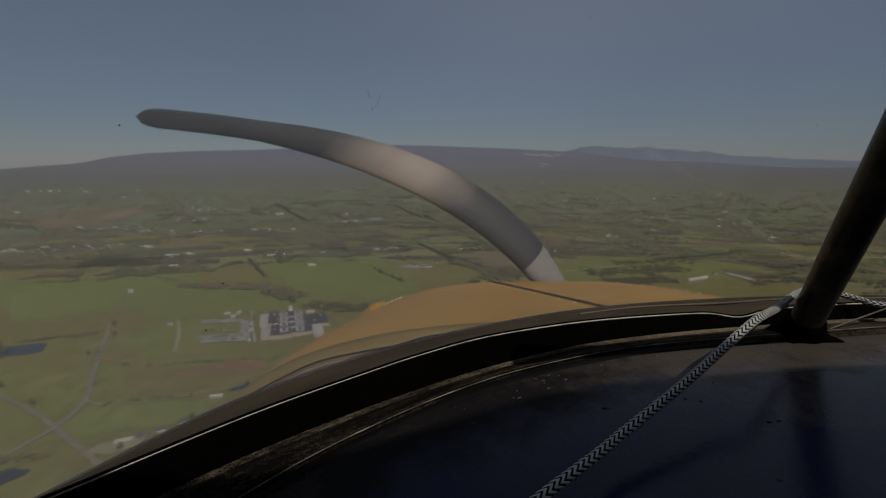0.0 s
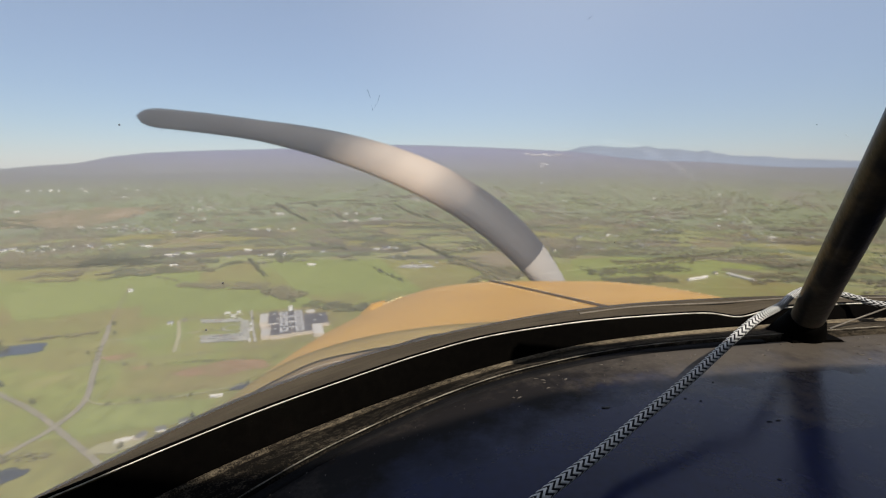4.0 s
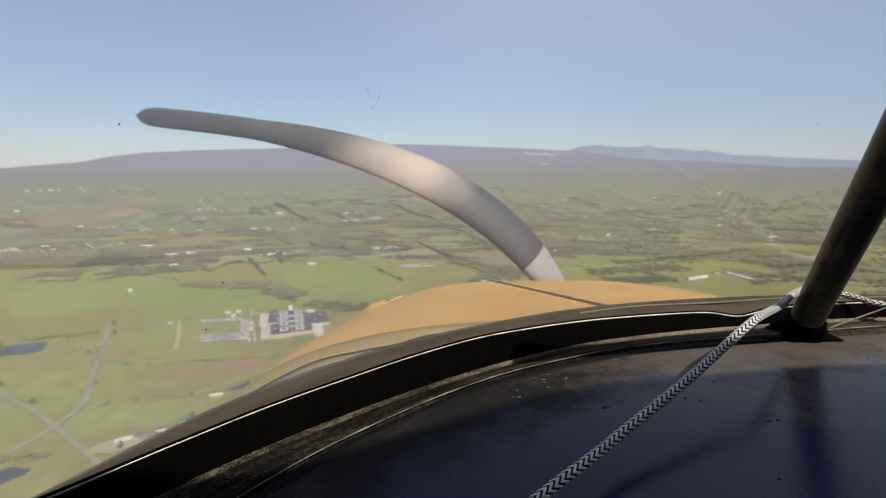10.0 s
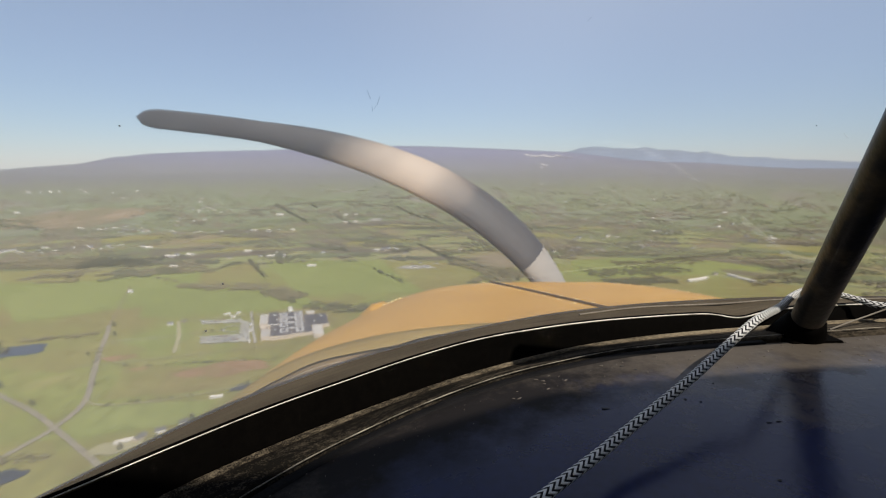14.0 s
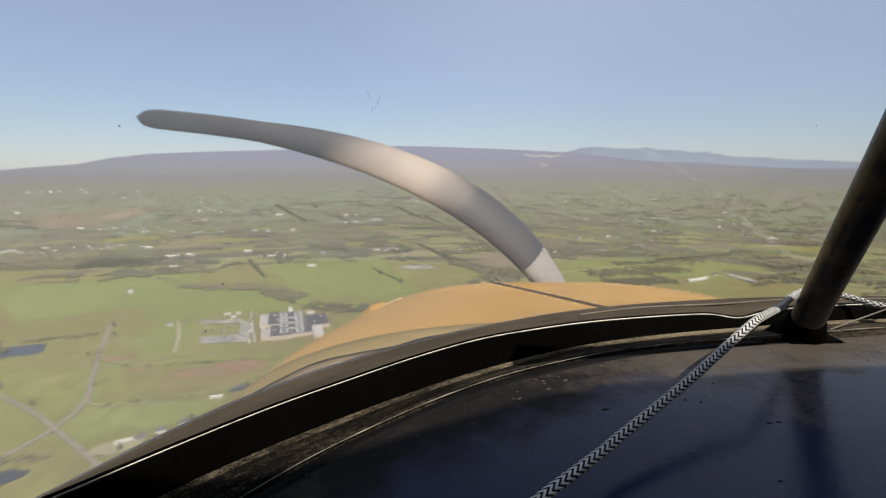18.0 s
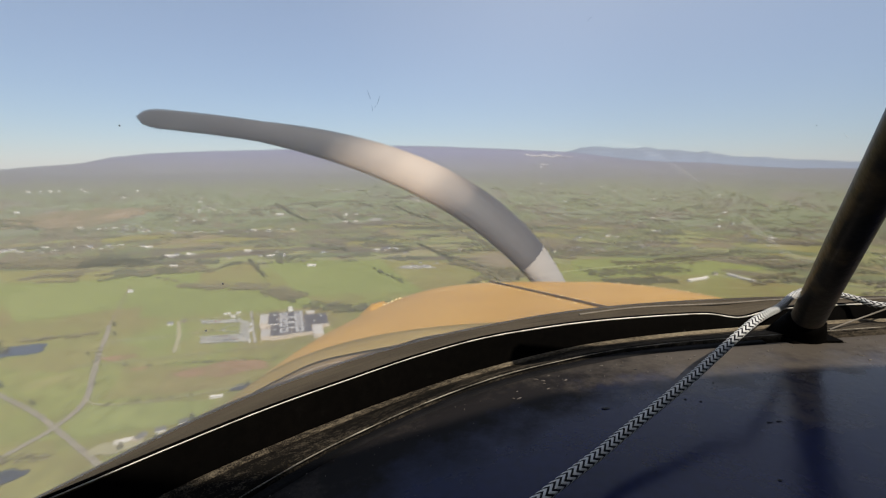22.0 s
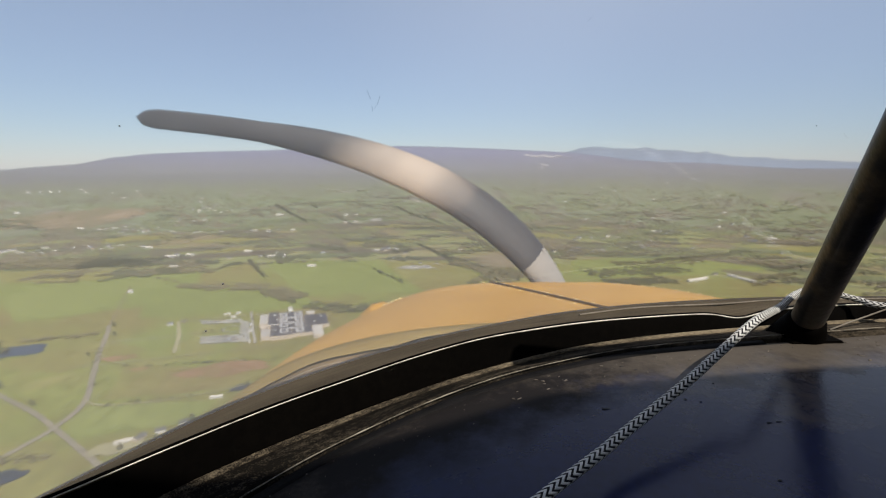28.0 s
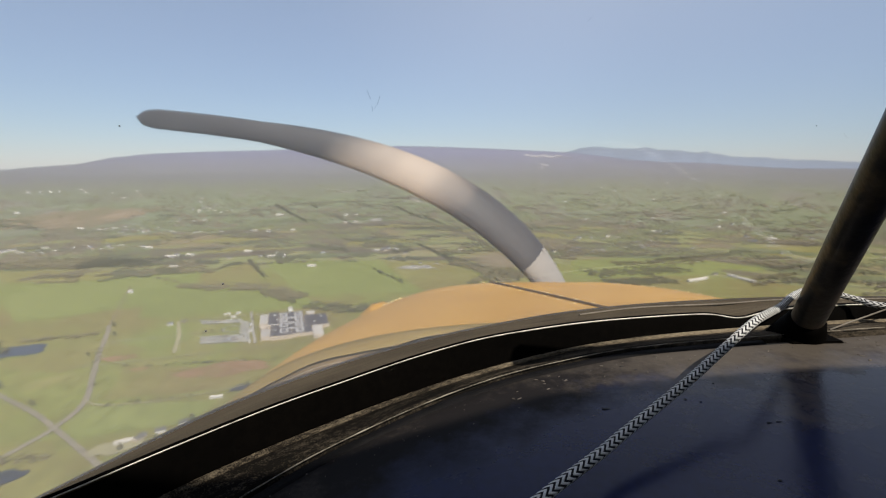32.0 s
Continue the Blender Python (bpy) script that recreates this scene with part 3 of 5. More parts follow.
# ---- windscreen ----
def acrylic():
    m = bpy.data.materials.new("scratched_acrylic")
    m.use_nodes = True
    n, l = m.node_tree.nodes, m.node_tree.links
    for k in list(n):
        if k.type == "BSDF_PRINCIPLED":
            n.remove(k)
    out = n["Material Output"]
    clear, gloss, film = n.new("ShaderNodeBsdfTransparent"), n.new("ShaderNodeBsdfGlossy"), n.new("ShaderNodeBsdfTranslucent")
    clear.inputs["Color"].default_value = (0.97, 0.98, 0.985, 1)
    blur, body = n.new("ShaderNodeBsdfRefraction"), n.new("ShaderNodeMixShader")      # fine scratches soften the view
    blur.inputs["IOR"].default_value, blur.inputs["Roughness"].default_value = 1.0016, 1.0
    body.inputs[0].default_value = 0.96
    l.new(clear.outputs[0], body.inputs[1]), l.new(blur.outputs[0], body.inputs[2])
    gloss.inputs["Roughness"].default_value = 0.006
    # pale film on the acrylic, also laying the land's haze over the view
    film.inputs["Color"].default_value = (0.905, 0.815, 0.735, 1)
    fres = n.new("ShaderNodeFresnel")
    fres.inputs["IOR"].default_value = 1.5
    dust = n.new("ShaderNodeTexNoise")
    dust.inputs["Scale"].default_value, dust.inputs["Detail"].default_value = 14, 8
    co = n.new("ShaderNodeTexCoord")
    l.new(co.outputs["Object"], dust.inputs["Vector"])
    amount = n.new("ShaderNodeMapRange")
    amount.inputs["From Min"].default_value, amount.inputs["From Max"].default_value = 0.3, 0.7
    amount.inputs["To Min"].default_value, amount.inputs["To Max"].default_value = 0.112, 0.136
    l.new(dust.outputs["Fac"], amount.inputs["Value"])
    a, b = n.new("ShaderNodeMixShader"), n.new("ShaderNodeMixShader")
    side, lean, more = n.new("ShaderNodeSeparateXYZ"), n.new("ShaderNodeMapRange"), n.new("ShaderNodeMath")      # denser at left, where the film stands in for haze and glare
    for key, v in (("From Min", -0.10), ("From Max", 0.24), ("To Min", 0.128), ("To Max", -0.095)):
        lean.inputs[key].default_value = v
    l.new(co.outputs["Object"], side.inputs["Vector"]), l.new(side.outputs["X"], lean.inputs["Value"])
    l.new(amount.outputs["Result"], more.inputs[0]), l.new(lean.outputs["Result"], more.inputs[1])
    l.new(more.outputs[0], a.inputs[0]), l.new(body.outputs[0], a.inputs[1]), l.new(film.outputs[0], a.inputs[2])
    twice = n.new("ShaderNodeMath")      # both faces of the sheet reflect
    twice.operation = "MULTIPLY"
    twice.inputs[1].default_value = 1.3
    l.new(fres.outputs[0], twice.inputs[0])
    l.new(twice.outputs[0], b.inputs[0]), l.new(a.outputs[0], b.inputs[1]), l.new(gloss.outputs[0], b.inputs[2])
    l.new(b.outputs[0], out.inputs["Surface"])
    return m


ACRYLIC = acrylic()
ROOF_Y, ROOF_Z = -0.20, 0.42
pane_rows = []
base = ring(0.0535, 0.0002, (0, 0, 0.08, 0.92))[::2]
for k in range(15):
    s = k / 14
    bow = 0.005 * math.sin(math.pi * s)
    pane_rows.append([(x * (1 - 0.1 * s) + 0.03 * s, y * (1 - s) + ROOF_Y * s + bow * 0.6, z * (1 - s) + (ROOF_Z - 0.25 * (x - MIDDLE) ** 2) * s + bow) for x, y, z in base])
windscreen = empty("windscreen", (0.30, 0.336, -0.10))
tagged(windscreen, "clear acrylic windscreen, dusty and lightly scratched", "window", kind="structure")
pane = seat(loft("pane", pane_rows, ACRYLIC), windscreen)
pane.visible_shadow = False
PANE_TREE = BVHTree.FromPolygons([tuple(v.co) for v in pane.data.vertices], [tuple(f.vertices) for f in pane.data.polygons])


def on_pane(p):
    """The place on the acrylic in that direction from the pilot's eye."""
    place = PANE_TREE.ray_cast(Vector((0, 0, 0)), Vector(p).normalized())[0]
    return place * 0.9995 if place else Vector(p)


# scratches and flecks on the acrylic
SCRATCH = material("grey_scratch", (0.26, 0.28, 0.32), 0.7, vary=0.3, scale=900, fine=2000)
FLECK = material("dark_fleck", (0.10, 0.10, 0.11), 0.8, vary=0.3, scale=900, fine=2000)
DROP = material("pale_fleck", (0.75, 0.75, 0.75), 0.5, vary=0.2, scale=900, fine=2000)
for knots in ([(0.0507, 0.1753, 0.0492), (0.0513, 0.1751, 0.0498), (0.0519, 0.1748, 0.0503)], [(-0.0252, 0.1621, 0.0240), (-0.0248, 0.1633, 0.0227), (-0.0245, 0.1644, 0.0216)], [(-0.0244, 0.1660, 0.0195), (-0.0243, 0.1674, 0.0177)],
              [(-0.0225, 0.1666, 0.0200), (-0.0220, 0.1660, 0.0213), (-0.0215, 0.1653, 0.0226)], [(-0.0236, 0.1671, 0.0188), (-0.0231, 0.1667, 0.0196)]):
    seat(tube("scratch", smooth_line([on_pane(p) for p in knots], 6), 0.000042, SCRATCH, label="fine grey scratch", sides=5), windscreen)
for x, y, z, k, m in [(-0.0867, 0.1290, 0.0100, 0.00022, FLECK), (0.1744, 0.2247, 0.0175, 0.00018, FLECK), (-0.0825, 0.1698, -0.0443, 0.0004, FLECK), (-0.0926, 0.1737, -0.0642, 0.0004, FLECK), (0.0972, 0.2611, -0.0443, 0.0003, FLECK), (0.1935, 0.2302, 0.0132, 0.00022, DROP), (0.1946, 0.2304, 0.0126, 0.00016, DROP), (0.1925, 0.2300, 0.0142, 0.00014, DROP)]:
    bm = bmesh.new()
    bmesh.ops.create_uvsphere(bm, u_segments=8, v_segments=6, radius=k, matrix=Matrix.Translation(on_pane((x, y, z))))
    seat(part("fleck", bm, m, smooth=True), windscreen)

# unseen plain cabin shell behind and above, pale grey for bounce light
def shell(name, x0, x1, y0, y1, z0, z1):
    tagged(box_part(name, x0, x1, y0, y1, z0, z1, CABIN), "plain grey unseen cabin lining", "wall", kind="structure")


# unseen roof, its front edge shaped to throw the cover's shadow line
plan = [(1.6, -0.150), (0.413, -0.152), (0.332, -0.160), (0.265, -0.172), (0.157, -0.222), (-0.7, -0.40), (-0.7, -1.25), (1.6, -1.25)]
np_ = len(plan)
roof_v = [(x, y, z) for z in (ROOF_Z + 0.004, ROOF_Z + 0.03) for x, y in plan]
roof_f = [tuple(range(np_)), tuple(range(2 * np_ - 1, np_ - 1, -1))] + [(i, np_ + i, np_ + (i + 1) % np_, (i + 1) % np_) for i in range(np_)]
tagged(mesh_ob("ceiling", roof_v, roof_f, CABIN), "plain grey unseen cabin roof shaped for its shadow", "ceiling", kind="structure")
shell("wall_left", -0.45, -0.42, -1.6, -0.20, -0.9, ROOF_Z)
shell("wall_right", 1.02, 1.05, -1.6, -0.20, -0.9, ROOF_Z)
shell("wall_rear", -0.415, 1.015, -1.6, -1.57, -0.9, ROOF_Z)
shell("floor", -0.415, 1.015, -1.565, 0.30, -0.93, -0.90)
shell("wall_front", -0.415, 1.015, 0.31, 0.335, -0.895, -0.30)


# ---- landscape ----
FLAT = 2300.0
CREST = [(-180, -1.0), (-90, -1.0), (-60, -0.9), (-43, -0.52), (-41.2, -0.32), (-37.6, 0.0), (-36.6, 0.22), (-34.7, 0.68), (-33.2, 0.80), (-32.6, 0.95), (-28.3, 1.24), (-19.8, 1.56), (-12.9, 1.80), (-7.4, 1.95), (-5.8, 2.13), (-1, 2.06), (7.8, 1.73), (14.4, 1.36), (18.1, 0.97), (20.6, 0.58), (24.1, 0.27), (29, 0.13), (33, -0.2), (36.3, -0.4), (40.5, -0.39), (60, -0.8), (180, -1.0)]
CREST_A, CREST_E = np.array(CREST).T
BASE_E = -math.degrees(math.atan(300 / FLAT))


def relief(x, y):
    """Height of the land: flat fields, then slowly rising country up to a long ridge."""
    r = math.hypot(x, y)
    if r <= FLAT:
        return GROUND
    az = math.degrees(math.atan2(x, y))
    e = BASE_E + 3.2e-3 * (r - FLAT)
    if r > 4200:
        foot = BASE_E + 3.2e-3 * 1900
        top = float(np.interp(az, CREST_A, CREST_E)) + 0.02 * noise.noise((az * 0.6, 0, 0))
        k = min(1.0, (r - 4200) / 500)
        e = foot + (top - foot) * (k * k * (3 - 2 * k))
        if r > 4700:
            e -= (r - 4700) * 0.02
    return r * math.tan(radians(e)) + 0.8 * noise.noise((x * 0.004, y * 0.004, 0)) * min(1, (r - FLAT) / 300)


def land_material(name, tones, cell, rough=0.95, speck=0.085, seed=0.0, bump=0.0):
    """Uneven tones in patches, with streaks and finer mottling."""
    m = bpy.data.materials.new(name)
    m.use_nodes = True
    n, l = m.node_tree.nodes, m.node_tree.links
    b = n["Principled BSDF"]
    b.inputs["Roughness"].default_value, b.inputs["Specular IOR Level"].default_value = rough, 0.1
    geo = n.new("ShaderNodeTexCoord")
    mapping = n.new("ShaderNodeMapping")
    mapping.inputs["Location"].default_value = (seed, seed * 0.7, 0)
    mapping.inputs["Rotation"].default_value = (0, 0, 0.45)
    mapping.inputs["Scale"].default_value = (1, 0.62, 1)
    l.new(geo.outputs["Object"], mapping.inputs["Vector"])
    big, small, tiny = n.new("ShaderNodeTexNoise"), n.new("ShaderNodeTexNoise"), n.new("ShaderNodeTexNoise")
    for t, s, d in ((big, 1 / cell, 3), (small, 6 / cell, 5), (tiny, speck, 7)):
        t.inputs["Scale"].default_value, t.inputs["Detail"].default_value = s, d
        l.new(mapping.outputs["Vector"], t.inputs["Vector"])
    ramp = n.new("ShaderNodeValToRGB")
    el = ramp.color_ramp.elements
    while len(el) < len(tones):
        el.new(0.5)
    for i, c in enumerate(tones):
        el[i].position = 0.30 + 0.40 * i / max(1, len(tones) - 1)
        el[i].color = (*c, 1)
    mixv = n.new("ShaderNodeMath")
    mixv.operation = "MULTIPLY_ADD"
    l.new(small.outputs["Fac"], mixv.inputs[0])
    mixv.inputs[1].default_value = 0.32
    off = n.new("ShaderNodeMath")
    off.operation = "SUBTRACT"
    l.new(big.outputs["Fac"], off.inputs[0])
    off.inputs[1].default_value = 0.16
    l.new(off.outputs[0], mixv.inputs[2])
    l.new(mixv.outputs[0], ramp.inputs["Fac"])
    g = n.new("ShaderNodeMapRange")
    g.inputs["From Min"].default_value, g.inputs["From Max"].default_value = 0.3, 0.7
    g.inputs["To Min"].default_value, g.inputs["To Max"].default_value = 0.84, 1.15
    l.new(tiny.outputs["Fac"], g.inputs["Value"])
    hsv = n.new("ShaderNodeHueSaturation")
    l.new(ramp.outputs["Color"], hsv.inputs["Color"]), l.new(g.outputs["Result"], hsv.inputs["Value"])
    l.new(hsv.outputs["Color"], b.inputs["Base Color"])
    if bump:
        bu = n.new("ShaderNodeBump")
        bu.inputs["Distance"].default_value = bump
        l.new(small.outputs["Fac"], bu.inputs["Height"]), l.new(bu.outputs["Normal"], b.inputs["Normal"])
    return m


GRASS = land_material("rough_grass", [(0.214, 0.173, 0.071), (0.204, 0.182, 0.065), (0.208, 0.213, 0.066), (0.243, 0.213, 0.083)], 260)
# the grass again, bluer: distance haze put into its colour
HAZEGRASS = land_material("hazed_far_pasture", [(0.228, 0.182, 0.102), (0.218, 0.191, 0.092), (0.222, 0.225, 0.095), (0.259, 0.225, 0.118)], 210, speck=0.05, seed=31)
MEADOW = land_material("spring_meadow", [(0.189, 0.198, 0.063), (0.204, 0.218, 0.067), (0.225, 0.233, 0.079)], 220, seed=40)
PASTURE = land_material("dull_pasture", [(0.218, 0.176, 0.074), (0.218, 0.198, 0.070), (0.245, 0.222, 0.079)], 150, seed=90)
STUBBLE = land_material("bare_tan_field", [(0.190, 0.178, 0.098), (0.195, 0.160, 0.098), (0.24, 0.19, 0.122), (0.275, 0.215, 0.142)], 120, seed=10)
SOIL = land_material("reddish_bare_soil", [(0.207, 0.163, 0.072), (0.269, 0.168, 0.095), (0.314, 0.192, 0.113)], 60, seed=70)
ASPHALT = land_material("grey_asphalt", [(0.206, 0.180, 0.131), (0.232, 0.202, 0.149), (0.258, 0.222, 0.162)], 40, seed=20)
TRACK = land_material("faded_grassy_track", [(0.280, 0.252, 0.140), (0.305, 0.275, 0.159), (0.332, 0.292, 0.177)], 30, seed=22)
LOT = land_material("worn_pale_asphalt", [(0.263, 0.244, 0.201), (0.306, 0.288, 0.238), (0.344, 0.319, 0.262)], 20, seed=15)
GRAVEL = land_material("pale_gravel", [(0.24, 0.22, 0.18), (0.30, 0.275, 0.23), (0.35, 0.32, 0.27)], 30, seed=25)
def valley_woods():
    """Leafing woods, bare and grey higher up; distance haze is put into the tones."""
    m = land_material("hazed_ridge_woods", [(0.190, 0.181, 0.125), (0.185, 0.189, 0.119), (0.190, 0.209, 0.116), (0.208, 0.189, 0.144)], 330, speck=0.016, seed=60)
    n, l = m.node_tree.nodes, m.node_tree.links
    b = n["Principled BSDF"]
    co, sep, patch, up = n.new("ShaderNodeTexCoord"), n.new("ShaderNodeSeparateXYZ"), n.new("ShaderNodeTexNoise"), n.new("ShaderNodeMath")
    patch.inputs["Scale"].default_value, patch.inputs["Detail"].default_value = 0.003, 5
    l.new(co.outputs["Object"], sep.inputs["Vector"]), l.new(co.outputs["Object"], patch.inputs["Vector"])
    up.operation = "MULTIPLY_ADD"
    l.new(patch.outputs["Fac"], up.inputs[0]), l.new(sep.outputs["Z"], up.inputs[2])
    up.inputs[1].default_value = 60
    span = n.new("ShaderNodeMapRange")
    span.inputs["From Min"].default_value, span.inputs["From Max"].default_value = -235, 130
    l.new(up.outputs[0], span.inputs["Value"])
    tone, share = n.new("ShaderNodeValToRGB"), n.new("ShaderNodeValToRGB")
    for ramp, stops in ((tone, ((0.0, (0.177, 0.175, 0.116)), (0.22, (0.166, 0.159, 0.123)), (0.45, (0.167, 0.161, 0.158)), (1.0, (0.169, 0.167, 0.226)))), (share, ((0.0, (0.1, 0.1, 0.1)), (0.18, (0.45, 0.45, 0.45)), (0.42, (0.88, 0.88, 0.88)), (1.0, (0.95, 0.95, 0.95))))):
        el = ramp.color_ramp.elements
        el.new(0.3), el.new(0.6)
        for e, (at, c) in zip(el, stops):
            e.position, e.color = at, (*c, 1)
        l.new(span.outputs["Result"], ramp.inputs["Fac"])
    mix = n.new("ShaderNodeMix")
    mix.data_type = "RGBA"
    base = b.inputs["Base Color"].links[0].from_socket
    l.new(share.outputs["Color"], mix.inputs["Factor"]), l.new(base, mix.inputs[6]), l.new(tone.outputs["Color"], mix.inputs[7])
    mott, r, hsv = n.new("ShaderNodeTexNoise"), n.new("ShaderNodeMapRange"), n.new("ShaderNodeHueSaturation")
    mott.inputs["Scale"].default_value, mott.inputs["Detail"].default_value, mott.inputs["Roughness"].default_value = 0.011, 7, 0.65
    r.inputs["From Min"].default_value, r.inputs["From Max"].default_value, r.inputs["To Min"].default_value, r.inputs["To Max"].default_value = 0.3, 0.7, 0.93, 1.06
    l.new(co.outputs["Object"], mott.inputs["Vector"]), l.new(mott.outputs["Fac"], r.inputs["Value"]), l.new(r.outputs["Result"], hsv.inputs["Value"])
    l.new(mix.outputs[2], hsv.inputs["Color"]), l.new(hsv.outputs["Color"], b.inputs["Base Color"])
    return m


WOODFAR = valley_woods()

# the sheet of ground: rings about the origin, finer ahead
radii = [0.0] + [60 * 1.04 ** i for i in range(120) if 60 * 1.04 ** i < 4150] + [4200 + 50 * i for i in range(14)]
angles = [radians(a) for a in list(np.arange(-56, 56.1, 0.7)) + list(np.arange(62, 303, 6.0))]
gv = [(0, 0, GROUND)]
for r in radii[1:]:
    gv += [(r * math.sin(a), r * math.cos(a), relief(r * math.sin(a), r * math.cos(a))) for a in angles]
na = len(angles)
gf = [(0, 1 + (i + 1) % na, 1 + i) for i in range(na)]
for k in range(len(radii) - 2):
    o = 1 + k * na
    gf += [(o + i, o + (i + 1) % na, o + na + (i + 1) % na, o + na + i) for i in range(na)]
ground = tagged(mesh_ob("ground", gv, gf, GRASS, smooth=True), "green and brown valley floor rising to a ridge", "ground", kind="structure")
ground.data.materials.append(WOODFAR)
ground.data.materials.append(HAZEGRASS)
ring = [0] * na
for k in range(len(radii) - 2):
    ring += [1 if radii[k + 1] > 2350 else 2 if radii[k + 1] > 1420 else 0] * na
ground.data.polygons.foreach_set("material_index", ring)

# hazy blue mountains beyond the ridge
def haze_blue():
    m = material("haze_glow_mountain", (0.12, 0.14, 0.18), 1.0, vary=0.10, scale=0.004, fine=0.02)
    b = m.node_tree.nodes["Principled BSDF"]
    # distance haze put into the blue base and a faint emission
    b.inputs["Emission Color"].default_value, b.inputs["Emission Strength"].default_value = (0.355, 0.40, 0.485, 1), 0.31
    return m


FAR = [(12, 0.4), (14.4, 1.38), (15.4, 1.62), (16.2, 1.88), (18.1, 1.97), (19.6, 1.78), (21.7, 1.70), (23.1, 1.85), (24.3, 1.55), (26.0, 1.52), (28.1, 1.22), (28.9, 1.31), (30.5, 0.94), (31.5, 0.76), (33.9, 0.69),
       (36.2, 0.46), (40.4, 0.27), (43, 0.1), (52, -0.4)]
fa, fe = np.array(FAR).T
low, high, back = [], [], []
for i in range(161):
    a = 12 + 40 * i / 160
    e = float(np.interp(a, fa, fe)) + 0.11 * noise.noise((a * 1.3, 3, 0)) + 0.06 * noise.noise((a * 4, 5, 0))
    for lst, r, el in ((low, 4870, -1.6), (high, 4910, e), (back, 4950, -1.6)):
        lst.append((r * math.sin(radians(a)), r * math.cos(radians(a)), r * math.tan(radians(el))))
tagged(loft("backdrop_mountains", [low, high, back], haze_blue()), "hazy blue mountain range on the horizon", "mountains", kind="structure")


def on_land(x, y, lift=0.0):
    return (x, y, relief(x, y) + lift + 0.0018 * min(900.0, max(0.0, math.hypot(x, y) - 2150)))


LIFTS = [0.0]


def field(name, corners, mat, label, lift=0.3, wobble=6.0, category="field"):
    """A patch of land between four corners, draped on the ground with an uneven edge."""
    a, b, c, d = [Vector(p).to_2d() if len(p) == 3 else Vector((*p, 0)).to_2d() for p in corners]
    n = 18
    verts = []
    LIFTS[0] += 0.008
    lift = 0.25 * lift + LIFTS[0]
    for i in range(n + 1):
        for j in range(n + 1):
            u, v = i / n, j / n
            p = (a * (1 - u) + b * u) * (1 - v) + (d * (1 - u) + c * u) * v
            if i in (0, n) or j in (0, n):
                p = p + wobble * Vector((noise.noise((p.x * 0.02, p.y * 0.02, 1)), noise.noise((p.x * 0.02, p.y * 0.02, 9))))
            verts.append(on_land(p.x, p.y, lift))
    return tagged(mesh_ob(name, verts, grid_faces(n + 1, n + 1), mat), label, category, kind="structure")


def oval(name, x, y, rx, ry, turn, mat, label, lift=0.5, category="ground", rough=0.25):
    """An uneven round patch."""
    LIFTS[0] += 0.008
    lift = 0.25 * lift + LIFTS[0]
    verts = [on_land(x, y, lift)]
    t = radians(turn)
    n = 40
    for ringk in (0.5, 1.0):
        for i in range(n):
            a = 2 * math.pi * i / n
            k = ringk * (1 + rough * noise.noise((math.cos(a) * 1.6 + x, math.sin(a) * 1.6 + y, 0)) * 2)
            dx, dy = rx * k * math.cos(a), ry * k * math.sin(a)
            verts.append(on_land(x + dx * math.cos(t) - dy * math.sin(t), y + dx * math.sin(t) + dy * math.cos(t), lift))
    faces = [(0, 1 + i, 1 + (i + 1) % n) for i in range(n)] + [(1 + i, 1 + n + i, 1 + n + (i + 1) % n, 1 + (i + 1) % n) for i in range(n)]
    return tagged(mesh_ob(name, verts, faces, mat), label, category, kind="structure")


def road(name, knots, width, mat, label, lift=0.7):
    line = smooth_line([(x, y, 0) for x, y in knots], 10)
    LIFTS[0] += 0.008
    lift = 0.25 * lift + LIFTS[0]
    left, right = [], []
    for i, p in enumerate(line):
        d = (line[min(i + 1, len(line) - 1)] - line[max(i - 1, 0)]).normalized()
        s = Vector((-d.y, d.x, 0)) * width * 0.5
        left.append(on_land(p.x + s.x, p.y + s.y, lift)), right.append(on_land(p.x - s.x, p.y - s.y, lift))
    return tagged(loft(name, [left, right], mat, smooth=False), label, "road", kind="structure")


def water():
    m = bpy.data.materials.new("pond_water")
    m.use_nodes = True
    b = m.node_tree.nodes["Principled BSDF"]
    b.inputs["Base Color"].default_value = (0.055, 0.052, 0.050, 1)
    b.inputs["Roughness"].default_value = 0.12
    w = m.node_tree.nodes.new("ShaderNodeTexNoise")
    w.inputs["Scale"].default_value = 0.4
    bu = m.node_tree.nodes.new("ShaderNodeBump")
    bu.inputs["Distance"].default_value = 0.15
    m.node_tree.links.new(w.outputs["Fac"], bu.inputs["Height"]), m.node_tree.links.new(bu.outputs["Normal"], b.inputs["Normal"])
    return m


WATER = water()
# fields, nearest first
field("field", [(-820, 860), (-560, 1010), (-700, 1330), (-1160, 1150)], MEADOW, "bright green spring meadow")
field("field", [(-600, 880), (-250, 960), (-380, 1110), (-720, 1110)], MEADOW, "bright green meadow beside a copse")
field("field", [(-470, 1170), (-640, 1180), (-640, 1420), (-590, 1420)], PASTURE, "green pasture along a hedge")
field("field", [(-330, 1040), (-60, 1080), (-200, 1450), (-560, 1440)], MEADOW, "wide green meadow with a hedge")
field("field", [(-40, 1060), (120, 1130), (20, 1420), (-190, 1440)], PASTURE, "dull green pasture")
field("field", [(-560, 640), (-470, 770), (-600, 760), (-700, 660)], PASTURE, "rough green field beside the road")
field("field", [(-470, 720), (-560, 760), (-500, 860), (-440, 780)], MEADOW, "small green field by the drive")
field("field", [(-440, 560), (-300, 590), (-250, 640), (-480, 670)], PASTURE, "rough field with bare patches")
